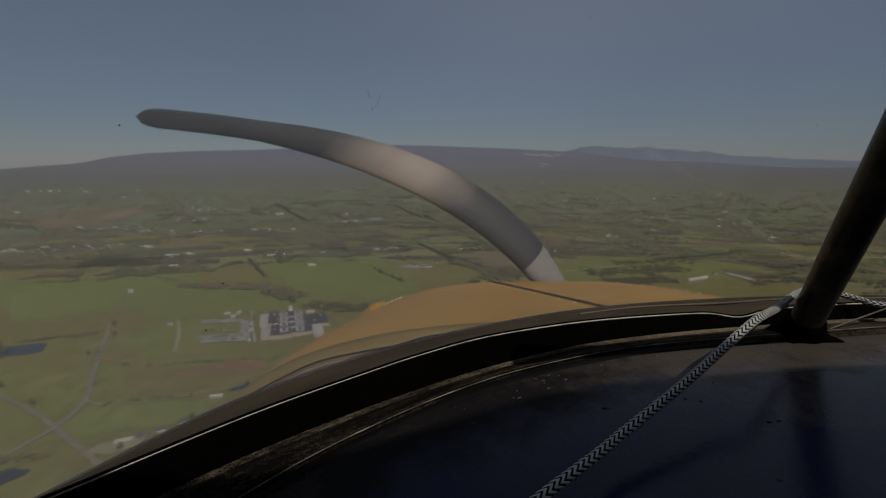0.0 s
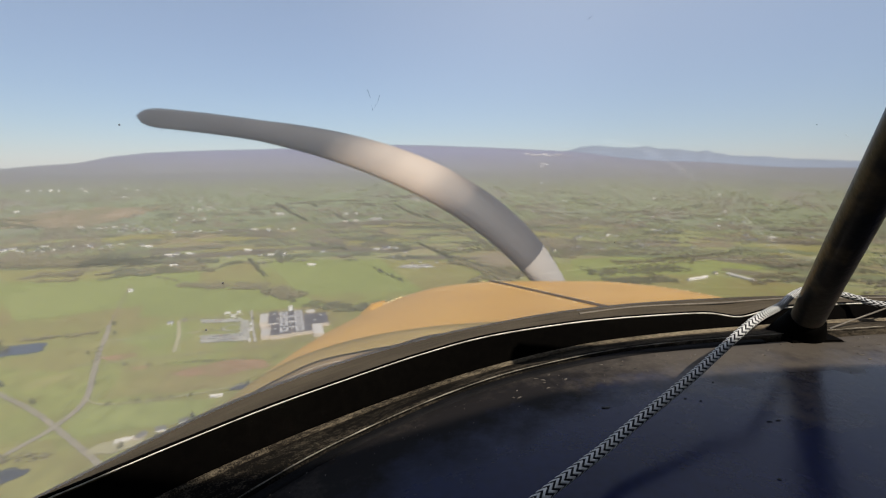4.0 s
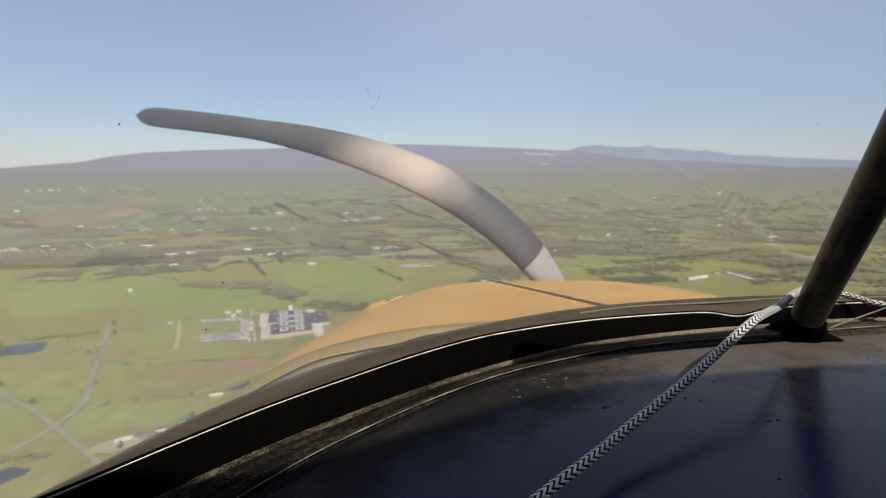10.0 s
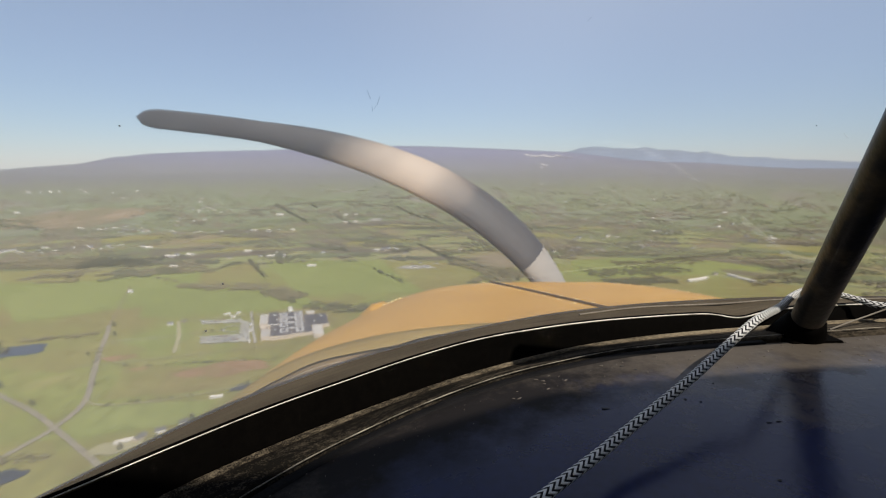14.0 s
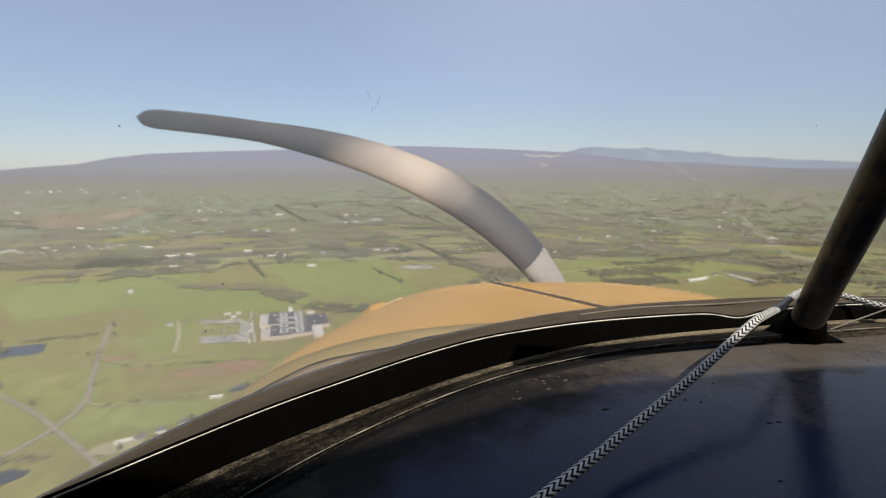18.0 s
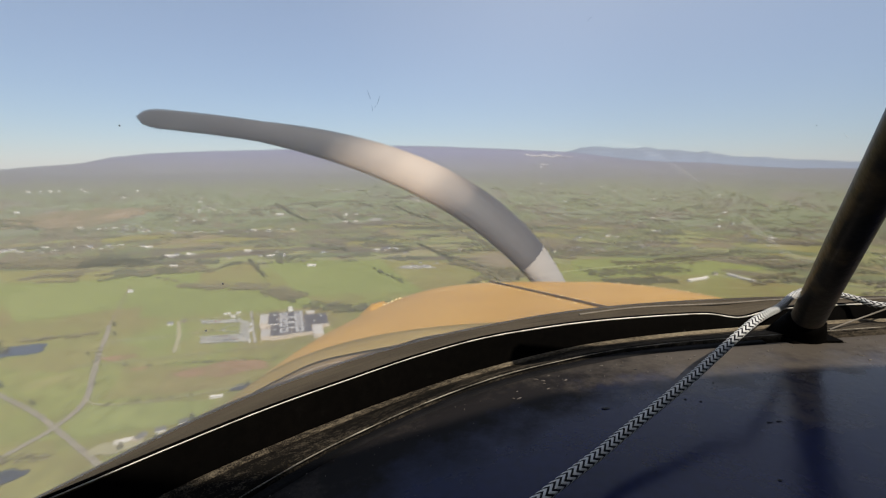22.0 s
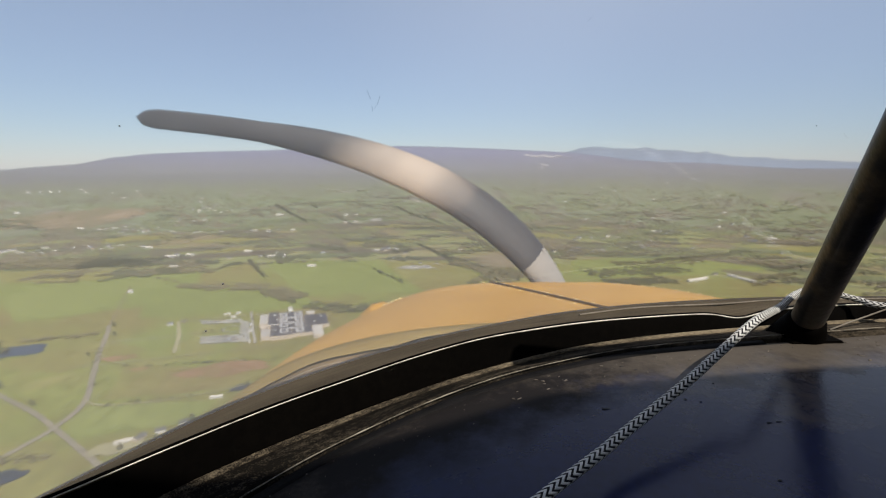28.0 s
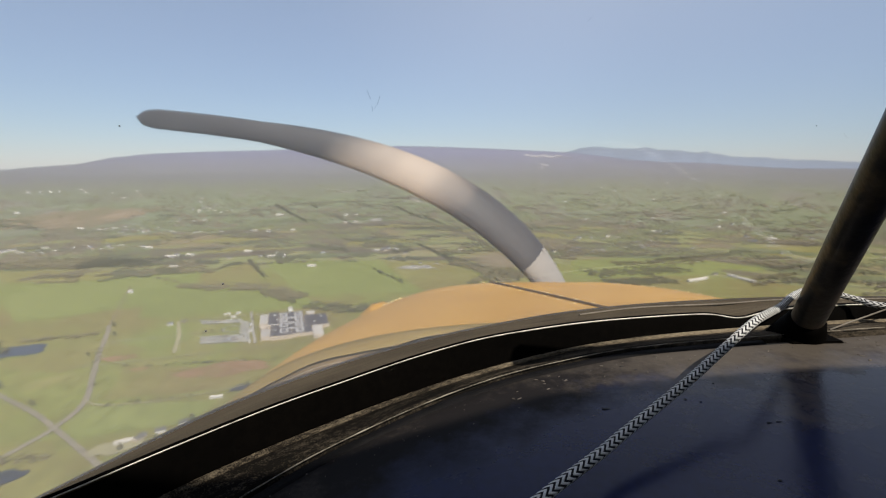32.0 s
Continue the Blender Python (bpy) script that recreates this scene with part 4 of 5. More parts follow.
field("field", [(-420, 470), (-300, 505), (-290, 560), (-450, 540)], MEADOW, "green field beside the lane")
field("field", [(-520, 380), (-340, 380), (-430, 470), (-540, 440)], PASTURE, "rough grass verge field")
field("field", [(-1120, 1160), (-880, 1190), (-930, 1300), (-1300, 1300)], PASTURE, "dull grass strip below the houses")
field("tan_field", [(-1960, 2060), (-1640, 2130), (-1640, 2790), (-1950, 2600)], STUBBLE, "bare tan ploughed field", wobble=90)
field("tan_field", [(-2120, 2220), (-1970, 2080), (-1960, 2560), (-2050, 2500)], STUBBLE, "bare tan field strip", wobble=60)
field("tan_field", [(108, 1325), (263, 1363), (267, 1591), (85, 1492)], STUBBLE, "brown stubble field between hedges", wobble=15)
field("field", [(344, 1210), (800, 1270), (790, 1540), (404, 1446)], MEADOW, "green meadow behind the cowling")
field("field", [(640, 1240), (940, 1310), (980, 1500), (600, 1420)], MEADOW, "green field behind two barns")
field("tan_field", [(921, 1680), (1106, 1646), (1091, 1793), (946, 1767)], STUBBLE, "pale brown field on rising ground", wobble=20)
field("field", [(1060, 1500), (1400, 1500), (1500, 1720), (1080, 1680)], PASTURE, "dull green field")
oval("bare_patch", -325, 652, 55, 24, 15, SOIL, "reddish bare soil in rough grass", 0.7)
oval("bare_patch", -507, 693, 30, 11, 20, SOIL, "small reddish bare patch", 0.7)
oval("bare_patch", -453, 651, 13, 5, 20, SOIL, "small pale bare patch", 0.7)
BROWNWOOD = land_material("bare_brown_woods", [(0.140, 0.114, 0.077), (0.147, 0.125, 0.081), (0.154, 0.134, 0.081)], 90, speck=0.05, seed=52)
GREENWOOD = land_material("leafing_woods", [(0.142, 0.142, 0.079), (0.149, 0.156, 0.079), (0.162, 0.171, 0.081)], 90, speck=0.05, seed=57)
LIMESTONE = land_material("pale_quarry_stone", [(0.24, 0.225, 0.22), (0.33, 0.31, 0.31), (0.40, 0.38, 0.38)], 40, seed=33)
for (x, y, rx, ry, turn) in [(-600, 2250, 130, 60, 20), (-300, 2300, 120, 70, 10), (-850, 2480, 150, 70, 30), (-380, 2560, 120, 60, 0), (-80, 2250, 120, 60, -10), (-1250, 1900, 160, 60, 25), (-820, 1850, 170, 50, 10),
                             (-260, 1820, 150, 60, 10), (380, 1980, 160, 60, -10), (700, 2150, 140, 50, -20), (-1000, 1560, 120, 40, 10), (-700, 1620, 130, 40, 5), (150, 2550, 130, 60, 0)]:
    oval("field", x, y, rx, ry, turn, PASTURE if y < 2400 else GREENWOOD, "green field among woods", 0.6, "field", 0.35)
lift_before = LIFTS[0]
pr = random.Random(21)
for i in range(80):
    far = 1450 + 1000 * pr.random()
    az = radians(pr.uniform(-44, 44))
    x, y = far * math.sin(az), far * math.cos(az)
    if any((x - ox) ** 2 + (y - oy) ** 2 < (k + 60) ** 2 for ox, oy, k in ((-1800, 2400, 250), (190, 1470, 120), (-560, 1310, 130), (-330, 1230, 200), (950, 1690, 120))):
        continue
    LIFTS[0] = lift_before + 0.001 * i
    mat, word, cat = pr.choice(((BROWNWOOD, "bare grey-brown woods", "woods"), (BROWNWOOD, "bare grey-brown woods", "woods"), (GREENWOOD, "leafing spring woods", "woods"), (GREENWOOD, "leafing spring woods", "woods")))
    oval("field" if cat == "field" else "wood_patch", x, y, pr.uniform(70, 230), pr.uniform(20, 60) * far / 2000, math.degrees(-az) + pr.uniform(-14, 14), mat, word + " on the valley floor", 0.8, cat, 0.45)
LIFTS[0] = lift_before + 0.1
oval("bare_patch", -363, 2514, 34, 60, 0, GRAVEL, "pale bare ground beside farm buildings", 0.8)
oval("bare_patch", -188, 2090, 42, 24, 0, STUBBLE, "pale tan bare ground", 0.8)
oval("bare_patch", -85, 1345, 52, 22, 5, GRAVEL, "pale farmyard ground", 0.8)
qr = random.Random(3)
for i in range(11):
    az, far = radians(12.4 + (i - 5) * 0.46 + qr.uniform(-0.15, 0.15)), 4556 + qr.uniform(-14, 16)
    oval("quarry", far * math.sin(az), far * math.cos(az), qr.uniform(14, 38), qr.uniform(6, 15), -12, LIMESTONE, "pale quarry scar high on the ridge", 3.0, "quarry", 0.6)
for x, y in ((905, 4338), (925, 4330), (948, 4318), (890, 4300)):
    oval("quarry", x, y, 16, 8, -12, LIMESTONE, "small pale scar on the ridge", 3.0, "quarry", 0.6)
oval("pond", -706, 712, 66, 30, 28, WATER, "dark blue farm pond with grassy banks", 0.8, "pond")
oval("pond", -428, 402, 24, 14, 60, WATER, "small dark pond", 0.8, "pond")
oval("pond", -277, 592, 15, 9, 30, WATER, "small dark pond near a shed", 0.8, "pond")
oval("pond", 1215, 1840, 60, 16, 0, WATER, "distant blue pond", 1.2, "pond")

road("road", [(-459, 330), (-459, 402), (-458, 435), (-449, 493), (-460, 554), (-509, 636), (-560, 720), (-603, 797), (-631, 842)], 7.5, ASPHALT, "grey asphalt country road")
road("road", [(-700, 640), (-643, 601), (-582, 569), (-501, 526), (-449, 493), (-353, 428), (-290, 380), (-200, 300)], 6.5, ASPHALT, "grey asphalt side road", 0.9)
road("lane", [(-463, 558), (-432, 545), (-373, 554), (-300, 584), (-240, 625)], 2.8, TRACK, "pale gravel farm lane", 0.9)
road("drive", [(-579, 757), (-483, 783), (-438, 803), (-395, 812)], 5, TRACK, "pale drive to the large building", 0.9)
road("drive", [(-512, 862), (-470, 790), (-433, 708)], 6.5, TRACK, "grey service drive", 1.0)
road("drive", [(-560, 655), (-486, 676), (-409, 701), (-297, 739), (-200, 775), (-100, 800)], 2.6, TRACK, "pale perimeter road", 0.95)
road("drive", [(-512, 862), (-460, 880), (-380, 905), (-250, 945), (-140, 965)], 5, TRACK, "grey road behind the large building", 0.95)
road("track", [(-631, 842), (-660, 900), (-707, 988), (-784, 1133)], 3, STUBBLE, "worn grassy track", 0.6)
road("drive", [(-320, 752), (-358, 838), (-397, 927)], 4.5, GRAVEL, "pale path beside the fence", 0.95)
road("drive", [(-388 + 18 * math.cos(a), 823 + 16 * math.sin(a)) for a in [math.pi * k / 8 for k in range(17)]], 4, LOT, "pale oval turning drive", 0.95)
road("drive", [(-365, 814), (-355, 826), (-345, 836)], 5, LOT, "pale walk to the entrance", 0.95)
field("car_park", [(-411, 748), (-336, 760), (-356, 797), (-430, 783)], LOT, "pale asphalt car park", 1.1, 0.5, "car park")
field("car_park", [(-459, 848), (-383, 857), (-396, 878), (-473, 868)], LOT, "small pale car park", 1.1, 0.5, "car park")
field("yard", [(-352, 762), (-334, 766), (-378, 868), (-392, 866)], LOT, "pale paved strip beside the car parks", 1.05, 0.5, "yard")
LOT_TOP = GROUND + 0.28 + LIFTS[0]

# ---- trees ----
PHI = (1 + 5 ** 0.5) / 2
ICO_V = np.array([(-1, PHI, 0), (1, PHI, 0), (-1, -PHI, 0), (1, -PHI, 0), (0, -1, PHI), (0, 1, PHI), (0, -1, -PHI), (0, 1, -PHI), (PHI, 0, -1), (PHI, 0, 1), (-PHI, 0, -1), (-PHI, 0, 1)]) / math.sqrt(1 + PHI * PHI)
_bm = bmesh.new()
bmesh.ops.convex_hull(_bm, input=[_bm.verts.new(v) for v in ICO_V])
_bm.verts.index_update()
ICO_F = np.array([[v.index for v in f.verts] for f in _bm.faces])
_bm.free()
rng = np.random.default_rng(7)


def foliage(name, tones, spread):
    """Leaf clumps whose tone differs from clump to clump."""
    m = bpy.data.materials.new(name)
    m.use_nodes = True
    n, l = m.node_tree.nodes, m.node_tree.links
    b = n["Principled BSDF"]
    b.inputs["Roughness"].default_value, b.inputs["Specular IOR Level"].default_value = 0.9, 0.15
    ramp = n.new("ShaderNodeValToRGB")
    el = ramp.color_ramp.elements
    while len(el) < len(tones):
        el.new(0.5)
    for i, c in enumerate(tones):
        el[i].position, el[i].color = i / (len(tones) - 1), (*c, 1)
    l.new(n.new("ShaderNodeNewGeometry").outputs["Random Per Island"], ramp.inputs["Fac"])
    co, t, h = n.new("ShaderNodeTexCoord"), n.new("ShaderNodeTexNoise"), n.new("ShaderNodeHueSaturation")
    t.inputs["Scale"].default_value, t.inputs["Detail"].default_value = spread, 4
    r = n.new("ShaderNodeMapRange")
    r.inputs["From Min"].default_value, r.inputs["From Max"].default_value, r.inputs["To Min"].default_value, r.inputs["To Max"].default_value = 0.3, 0.7, 0.86, 1.14
    l.new(co.outputs["Object"], t.inputs["Vector"]), l.new(t.outputs["Fac"], r.inputs["Value"]), l.new(r.outputs["Result"], h.inputs["Value"])
    l.new(ramp.outputs["Color"], h.inputs["Color"]), l.new(h.outputs["Color"], b.inputs["Base Color"])
    return m


MIXED = foliage("spring_foliage", [(0.147, 0.120, 0.083), (0.129, 0.123, 0.064), (0.143, 0.156, 0.062), (0.116, 0.109, 0.064), (0.155, 0.130, 0.091), (0.135, 0.145, 0.058)], 0.12)
BARETREE = foliage("bare_twigs", [(0.185, 0.149, 0.093), (0.211, 0.177, 0.107), (0.166, 0.147, 0.075), (0.196, 0.188, 0.089)], 0.2)
# FAR foliage: near tones paled, with distance haze put into the colour
FARLEAF = foliage("haze_paled_leaves", [(0.183, 0.166, 0.106), (0.176, 0.176, 0.092), (0.187, 0.200, 0.091), (0.164, 0.162, 0.092)], 0.05)
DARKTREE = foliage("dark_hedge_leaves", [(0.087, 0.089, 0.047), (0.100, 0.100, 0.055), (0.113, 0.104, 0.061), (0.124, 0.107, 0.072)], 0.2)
FARDARK = foliage("haze_paled_dark_leaves", [(0.117, 0.117, 0.073), (0.132, 0.132, 0.079), (0.143, 0.134, 0.088), (0.125, 0.136, 0.070)], 0.1)
FARBROWN = foliage("haze_paled_brown_twigs", [(0.153, 0.130, 0.095), (0.168, 0.143, 0.103), (0.143, 0.127, 0.084), (0.162, 0.149, 0.095)], 0.1)
FARBARE = foliage("haze_paled_bare_twigs", [(0.185, 0.150, 0.103), (0.195, 0.161, 0.113), (0.171, 0.146, 0.094), (0.187, 0.166, 0.102)], 0.05)
BARK = material("grey_bark", (0.13, 0.105, 0.08), 0.9, vary=0.4, scale=1.5, fine=12, bump=0.03)


def clumps(name, spots, mat, label, category="trees", blobs=1, parent=None):
    """spots: x, y, radius, height. Many small uneven leaf clumps in one mesh."""
    p = np.array([(x, y, r, h, relief(x, y)) for x, y, r, h in spots]).repeat(blobs, axis=0)
    n = len(p)
    r, h = p[:, 2:3], p[:, 3:4]
    size = np.ones((n, 1)) if blobs == 1 else rng.uniform(0.9, 1.5, (n, 1)) / blobs ** 0.5
    a, q = rng.uniform(0, 6.283, (n, 1)), np.sqrt(rng.uniform(0, 1, (n, 1))) * (0.0 if blobs == 1 else 0.85)
    up = rng.uniform(0.0, 0.55, (n, 1)) if blobs > 1 else np.full((n, 1), 0.05)
    centre = np.hstack([p[:, 0:1] + np.cos(a) * q * r, p[:, 1:2] + np.sin(a) * q * r, p[:, 4:5] + h * up])
    half = np.hstack([r * size, r * size, np.minimum(h * 0.5 * np.maximum(size, 0.5), r * size * 1.2)])
    t = rng.uniform(0, 6.283, n)
    v = ICO_V[None] * rng.uniform(0.75, 1.25, (n, 12, 1))
    v = np.stack([v[:, :, 0] * np.cos(t)[:, None] - v[:, :, 1] * np.sin(t)[:, None], v[:, :, 0] * np.sin(t)[:, None] + v[:, :, 1] * np.cos(t)[:, None], v[:, :, 2]], axis=2)
    v = v * half[:, None, :] + centre[:, None, :]
    f = ICO_F[None] + (12 * np.arange(n))[:, None, None]
    me = bpy.data.meshes.new(name)
    me.from_pydata(v.reshape(-1, 3).tolist(), [], f.reshape(-1, 3).tolist())
    me.materials.append(mat)
    me.shade_smooth()
    ob = new(name, me)
    ob.parent = parent
    return tagged(ob, label, category, kind="stuff")


OPEN = [(-690, 1010, 260), (-480, 960, 180), (-560, 760, 150), (-310, 820, 130), (-350, 600, 170), (-420, 450, 170), (-420, 720, 130), (-1080, 1210, 190), (-330, 1230, 190), (-200, 1130, 160), (-30, 1250, 130),
        (190, 1470, 130), (450, 1320, 130), (620, 1380, 150), (780, 1360, 170), (1010, 1720, 110), (1250, 1600, 170), (-1800, 2400, 300), (-560, 1310, 90), (-1480, 1630, 60), (700, 1215, 110)]
GAPS = [(-600, 2250, 90), (-300, 2300, 110), (-850, 2480, 120), (-380, 2560, 100), (-80, 2250, 100), (-1250, 1900, 120), (-820, 1850, 120), (-260, 1820, 120), (380, 1980, 120), (700, 2150, 100), (-1000, 1560, 90),
        (-700, 1620, 90), (150, 2550, 100), (-500, 2330, 70)]


def wooded(x, y, r):
    for ox, oy, k in OPEN + GAPS:
        if (x - ox) ** 2 + (y - oy) ** 2 < k * k:
            return False
    a = math.atan2(x, y)
    f = noise.noise((x * 0.0035, y * 0.0035, 4)) + 0.6 * noise.noise((x * 0.011, y * 0.011, 8))
    need = (0.35 if r < 1300 else 0.35 - 0.42 * min(1, (r - 1300) / 1500)) - (0.24 if x > 60 and r > 1230 else 0.0) - (0.16 if x <= 60 and r > 1450 else 0.0)
    return f > need


spots_far, far_bare, spots_mid, bare_mid = [], [], [], []
r = 640.0
while r < 3900:
    step = max(8.0, r * 0.0056)
    n = int(1.75 * r / step)
    for i in range(n):
        a = rng.uniform(-0.875, 0.875)
        rr = r + rng.uniform(-0.9, 0.9) * step
        x, y = rr * math.sin(a), rr * math.cos(a)
        if rr > 1800 and rng.uniform() < 0.15 + 0.85 * ((rr - 1800) / 2100) ** 1.4:
            continue
        if wooded(x, y, rr):
            k = step * min(1.5, 0.42 * math.exp(0.45 * rng.normal()))
            bare = noise.noise((x * 0.004, y * 0.004, 20)) + 0.5 * noise.noise((x * 0.015, y * 0.015, 3))
            if rr > 1700:
                (far_bare if bare > 0.05 else spots_far).append((x, y, k * 0.95, rng.uniform(5, 9)))
            elif bare > -0.1:
                bare_mid.append((x, y, k, rng.uniform(5, 10)))
            else:
                spots_mid.append((x, y, k, rng.uniform(5, 10)))
    r += step * 0.8
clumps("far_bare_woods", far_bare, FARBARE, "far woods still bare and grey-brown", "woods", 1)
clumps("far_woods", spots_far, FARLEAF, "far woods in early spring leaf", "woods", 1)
if spots_mid:
    clumps("woods", spots_mid, MIXED, "woods in early spring leaf", "woods", 6)
if bare_mid:
    clumps("bare_woods", bare_mid, BARETREE, "still bare grey-brown woods", "woods", 6)


def hedge(x0, y0, x1, y1, width, mat, label, gap=6.0, tall=9.0, name="hedgerow"):
    d = math.hypot(x1 - x0, y1 - y0)
    n = max(3, int(d / gap * max(1, width / 8)))
    spots = []
    for i in range(n):
        t = (i + rng.uniform(0, 1)) / n
        if noise.noise((t * d * 0.03, x0, y0)) < -0.38:
            continue
        w = (rng.uniform(-0.5, 0.5) + rng.uniform(-0.3, 0.3)) * width * (0.7 + 0.6 * noise.noise((t * d * 0.02, y0, x0)))
        x, y = x0 + (x1 - x0) * t - (y1 - y0) / d * w, y0 + (y1 - y0) * t + (x1 - x0) / d * w
        x += 5 * noise.noise((t * 4, x0 * 0.1, 2))
        k = 0.75 * math.exp(0.35 * rng.normal())
        spots.append((x, y, 3.6 * k, 0.95 * tall * k))
    return clumps(name, spots or [(x0, y0, 4, tall)], mat, label, "hedge", 10)


hedge(-660, 1133, -564, 1118, 34, BARETREE, "grey bare copse in a meadow", 1.7, 6, "copse")
hedge(-575, 1116, -435, 1118, 58, BARETREE, "grey bare copse across a meadow", 1.6, 7, "copse")
hedge(-615, 1446, -477, 1222, 9, DARKTREE, "dark hedgerow between meadows", 5)
hedge(-384, 1090, -330, 985, 12, DARKTREE, "bare trees along a hedge", 4)
hedge(-415, 1090, -330, 1020, 66, BARETREE, "grey bare copse behind the large building", 1.6, 8, "copse")
hedge(-94, 1741, 29, 1446, 12, DARKTREE, "dark hedgerow running to the farm", 4, 12)
hedge(29, 1492, 202, 1191, 9, DARKTREE, "thin dark hedgerow", 6)
hedge(-204, 1325, -100, 1161, 8, DARKTREE, "dark hedgerow across green fields", 5, 8)
hedge(-1330, 1370, -1080, 1390, 130, BARETREE, "brown block of bare trees behind a meadow", 1.9, 11, "copse")
hedge(-1090, 1390, -890, 1420, 110, DARKTREE, "dark block of trees behind a meadow", 2.0, 12, "copse")
hedge(-1040, 1160, -950, 1174, 22, BARETREE, "brown shrubs at a meadow's edge", 2.6, 6, "copse")
hedge(-1100, 1230, -980, 1225, 44, BARETREE, "bare trees beside a meadow", 3, 9, "copse")
hedge(-760, 1210, -680, 1170, 10, BARETREE, "bare shrubs beside a meadow", 5, 6)
for (x0, y0, x1, y1) in [(-1084, 3021, -703, 2419), (-854, 3018, -782, 2924), (-638, 2710, -446, 2302), (-514, 3057, -446, 2977), (-305, 3007, -122, 2583), (-109, 2648, -5, 2346), (-227, 2219, 69, 2199), (-52, 3079, 57, 2950), (-380, 1680, -331, 1591)]:
    hedge(x0, y0, x1, y1, 14, DARKTREE, "distant dark hedgerow", 6, 13)
hedge(-720, 760, -610, 800, 14, BARETREE, "bare bushes above a pond", 5, 6)
hedge(-480, 660, -260, 690, 8, MIXED, "scattered bushes beside a track", 12, 3.5)
hedge(-470, 430, -410, 440, 18, BARETREE, "bare bushes beside a small pond", 5, 5)
hedge(-430, 545, -300, 580, 6, MIXED, "low bushes along the lane", 14, 3)
hedge(-575, 745, -520, 650, 5, MIXED, "low bushes along the road", 14, 3)
hedge(420, 1165, 600, 1190, 60, MIXED, "scrubby trees along a field edge", 3.0, 9)
hedge(60, 1600, 330, 1620, 16, MIXED, "trees beside a stubble field", 3.5, 10)
hedge(400, 1270, 700, 1330, 110, MIXED, "scattered scrubby trees in a meadow", 11, 8)
hedge(520, 1390, 820, 1440, 70, BARETREE, "bare trees dotted over a meadow", 12, 9)
hedge(640, 1430, 960, 1540, 16, MIXED, "trees between two fields", 4, 10)
hedge(820, 1200, 980, 1260, 20, BARETREE, "bare trees beside a barn", 4, 9)

# short dark hedges and copses scattered over the far country
fr = random.Random(8)
far_spots, brown_spots = [], []
for i in range(330):
    far, az, turn = 1450 + 1950 * fr.random() ** 1.1, radians(fr.uniform(-45, 45)), radians(fr.gauss(0, 22))
    x, y = far * math.sin(az), far * math.cos(az)
    if any((x - ox) ** 2 + (y - oy) ** 2 < k * k for ox, oy, k in OPEN):
        continue
    n, deep = fr.randint(5, 22), fr.choice((4, 5, 7, 22, 30))
    for k in range(n if deep < 10 else 3 * n):
        t = (k / (1 if deep < 10 else 3) - n / 2) * fr.uniform(6, 10)
        (far_spots if i % 2 else brown_spots).append((x + t * math.cos(turn) + fr.uniform(-5, 5), y + t * math.sin(turn) + fr.uniform(-1, 1) * deep, fr.uniform(2.5, 6.0), fr.uniform(5, 10)))
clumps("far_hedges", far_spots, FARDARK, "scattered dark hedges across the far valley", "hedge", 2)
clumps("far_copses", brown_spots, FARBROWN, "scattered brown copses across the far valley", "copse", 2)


# ---- buildings ----
CREAM = material("cream_wall", (0.54, 0.455, 0.36), 0.8, vary=0.12, scale=0.15, fine=1.2)
WHITEWALL = material("white_siding", (0.66, 0.64, 0.60), 0.7, vary=0.1, scale=0.3, fine=2, per_object=0.1)
BRICKRED = material("red_brick_wall", (0.36, 0.19, 0.14), 0.85, vary=0.2, scale=0.3, fine=2)
ROOFGREY = material("grey_flat_roof", (0.105, 0.092, 0.088), 0.85, vary=0.25, scale=0.05, fine=0.6)
ROOFPALE = material("pale_roof", (0.50, 0.46, 0.40), 0.7, vary=0.15, scale=0.08, fine=0.8, per_object=0.25)
COURT = material("pale_grey_court_roof", (0.42, 0.395, 0.37), 0.8, vary=0.18, scale=0.1, fine=0.9)
SHINGLE = material("dark_shingle_roof", (0.15, 0.14, 0.135), 0.85, vary=0.3, scale=0.3, fine=3, per_object=0.35)
GLASSDARK = material("dark_window", (0.03, 0.035, 0.045), 0.15, vary=0.3, scale=1, fine=5)
DOORMAT = material("painted_door", (0.25, 0.12, 0.09), 0.6, vary=0.3, scale=1, fine=8, per_object=0.4)
CHIMNEY = material("brick_chimney", (0.30, 0.17, 0.13), 0.85, vary=0.3, scale=1, fine=8)


def gable(x0, x1, y0, y1, z0, z1, over=0.5, thick=0.25):
    """A pitched roof along x, with overhang and thickness."""
    bm = bmesh.new()
    ym = (y0 + y1) / 2
    prof = [(y0 - over, z0), (ym, z1), (y1 + over, z0), (y1 + over, z0 + thick), (ym, z1 + thick), (y0 - over, z0 + thick)]
    ends = [[bm.verts.new((x, y, z)) for y, z in prof] for x in (x0 - over, x1 + over)]
    for i in range(6):
        bm.faces.new((ends[0][i], ends[0][(i + 1) % 6], ends[1][(i + 1) % 6], ends[1][i]))
    for e in ends:
        bm.faces.new((e[0], e[1], e[4], e[5])), bm.faces.new((e[1], e[2], e[3], e[4]))
    bmesh.ops.recalc_face_normals(bm, faces=bm.faces)
    return bm


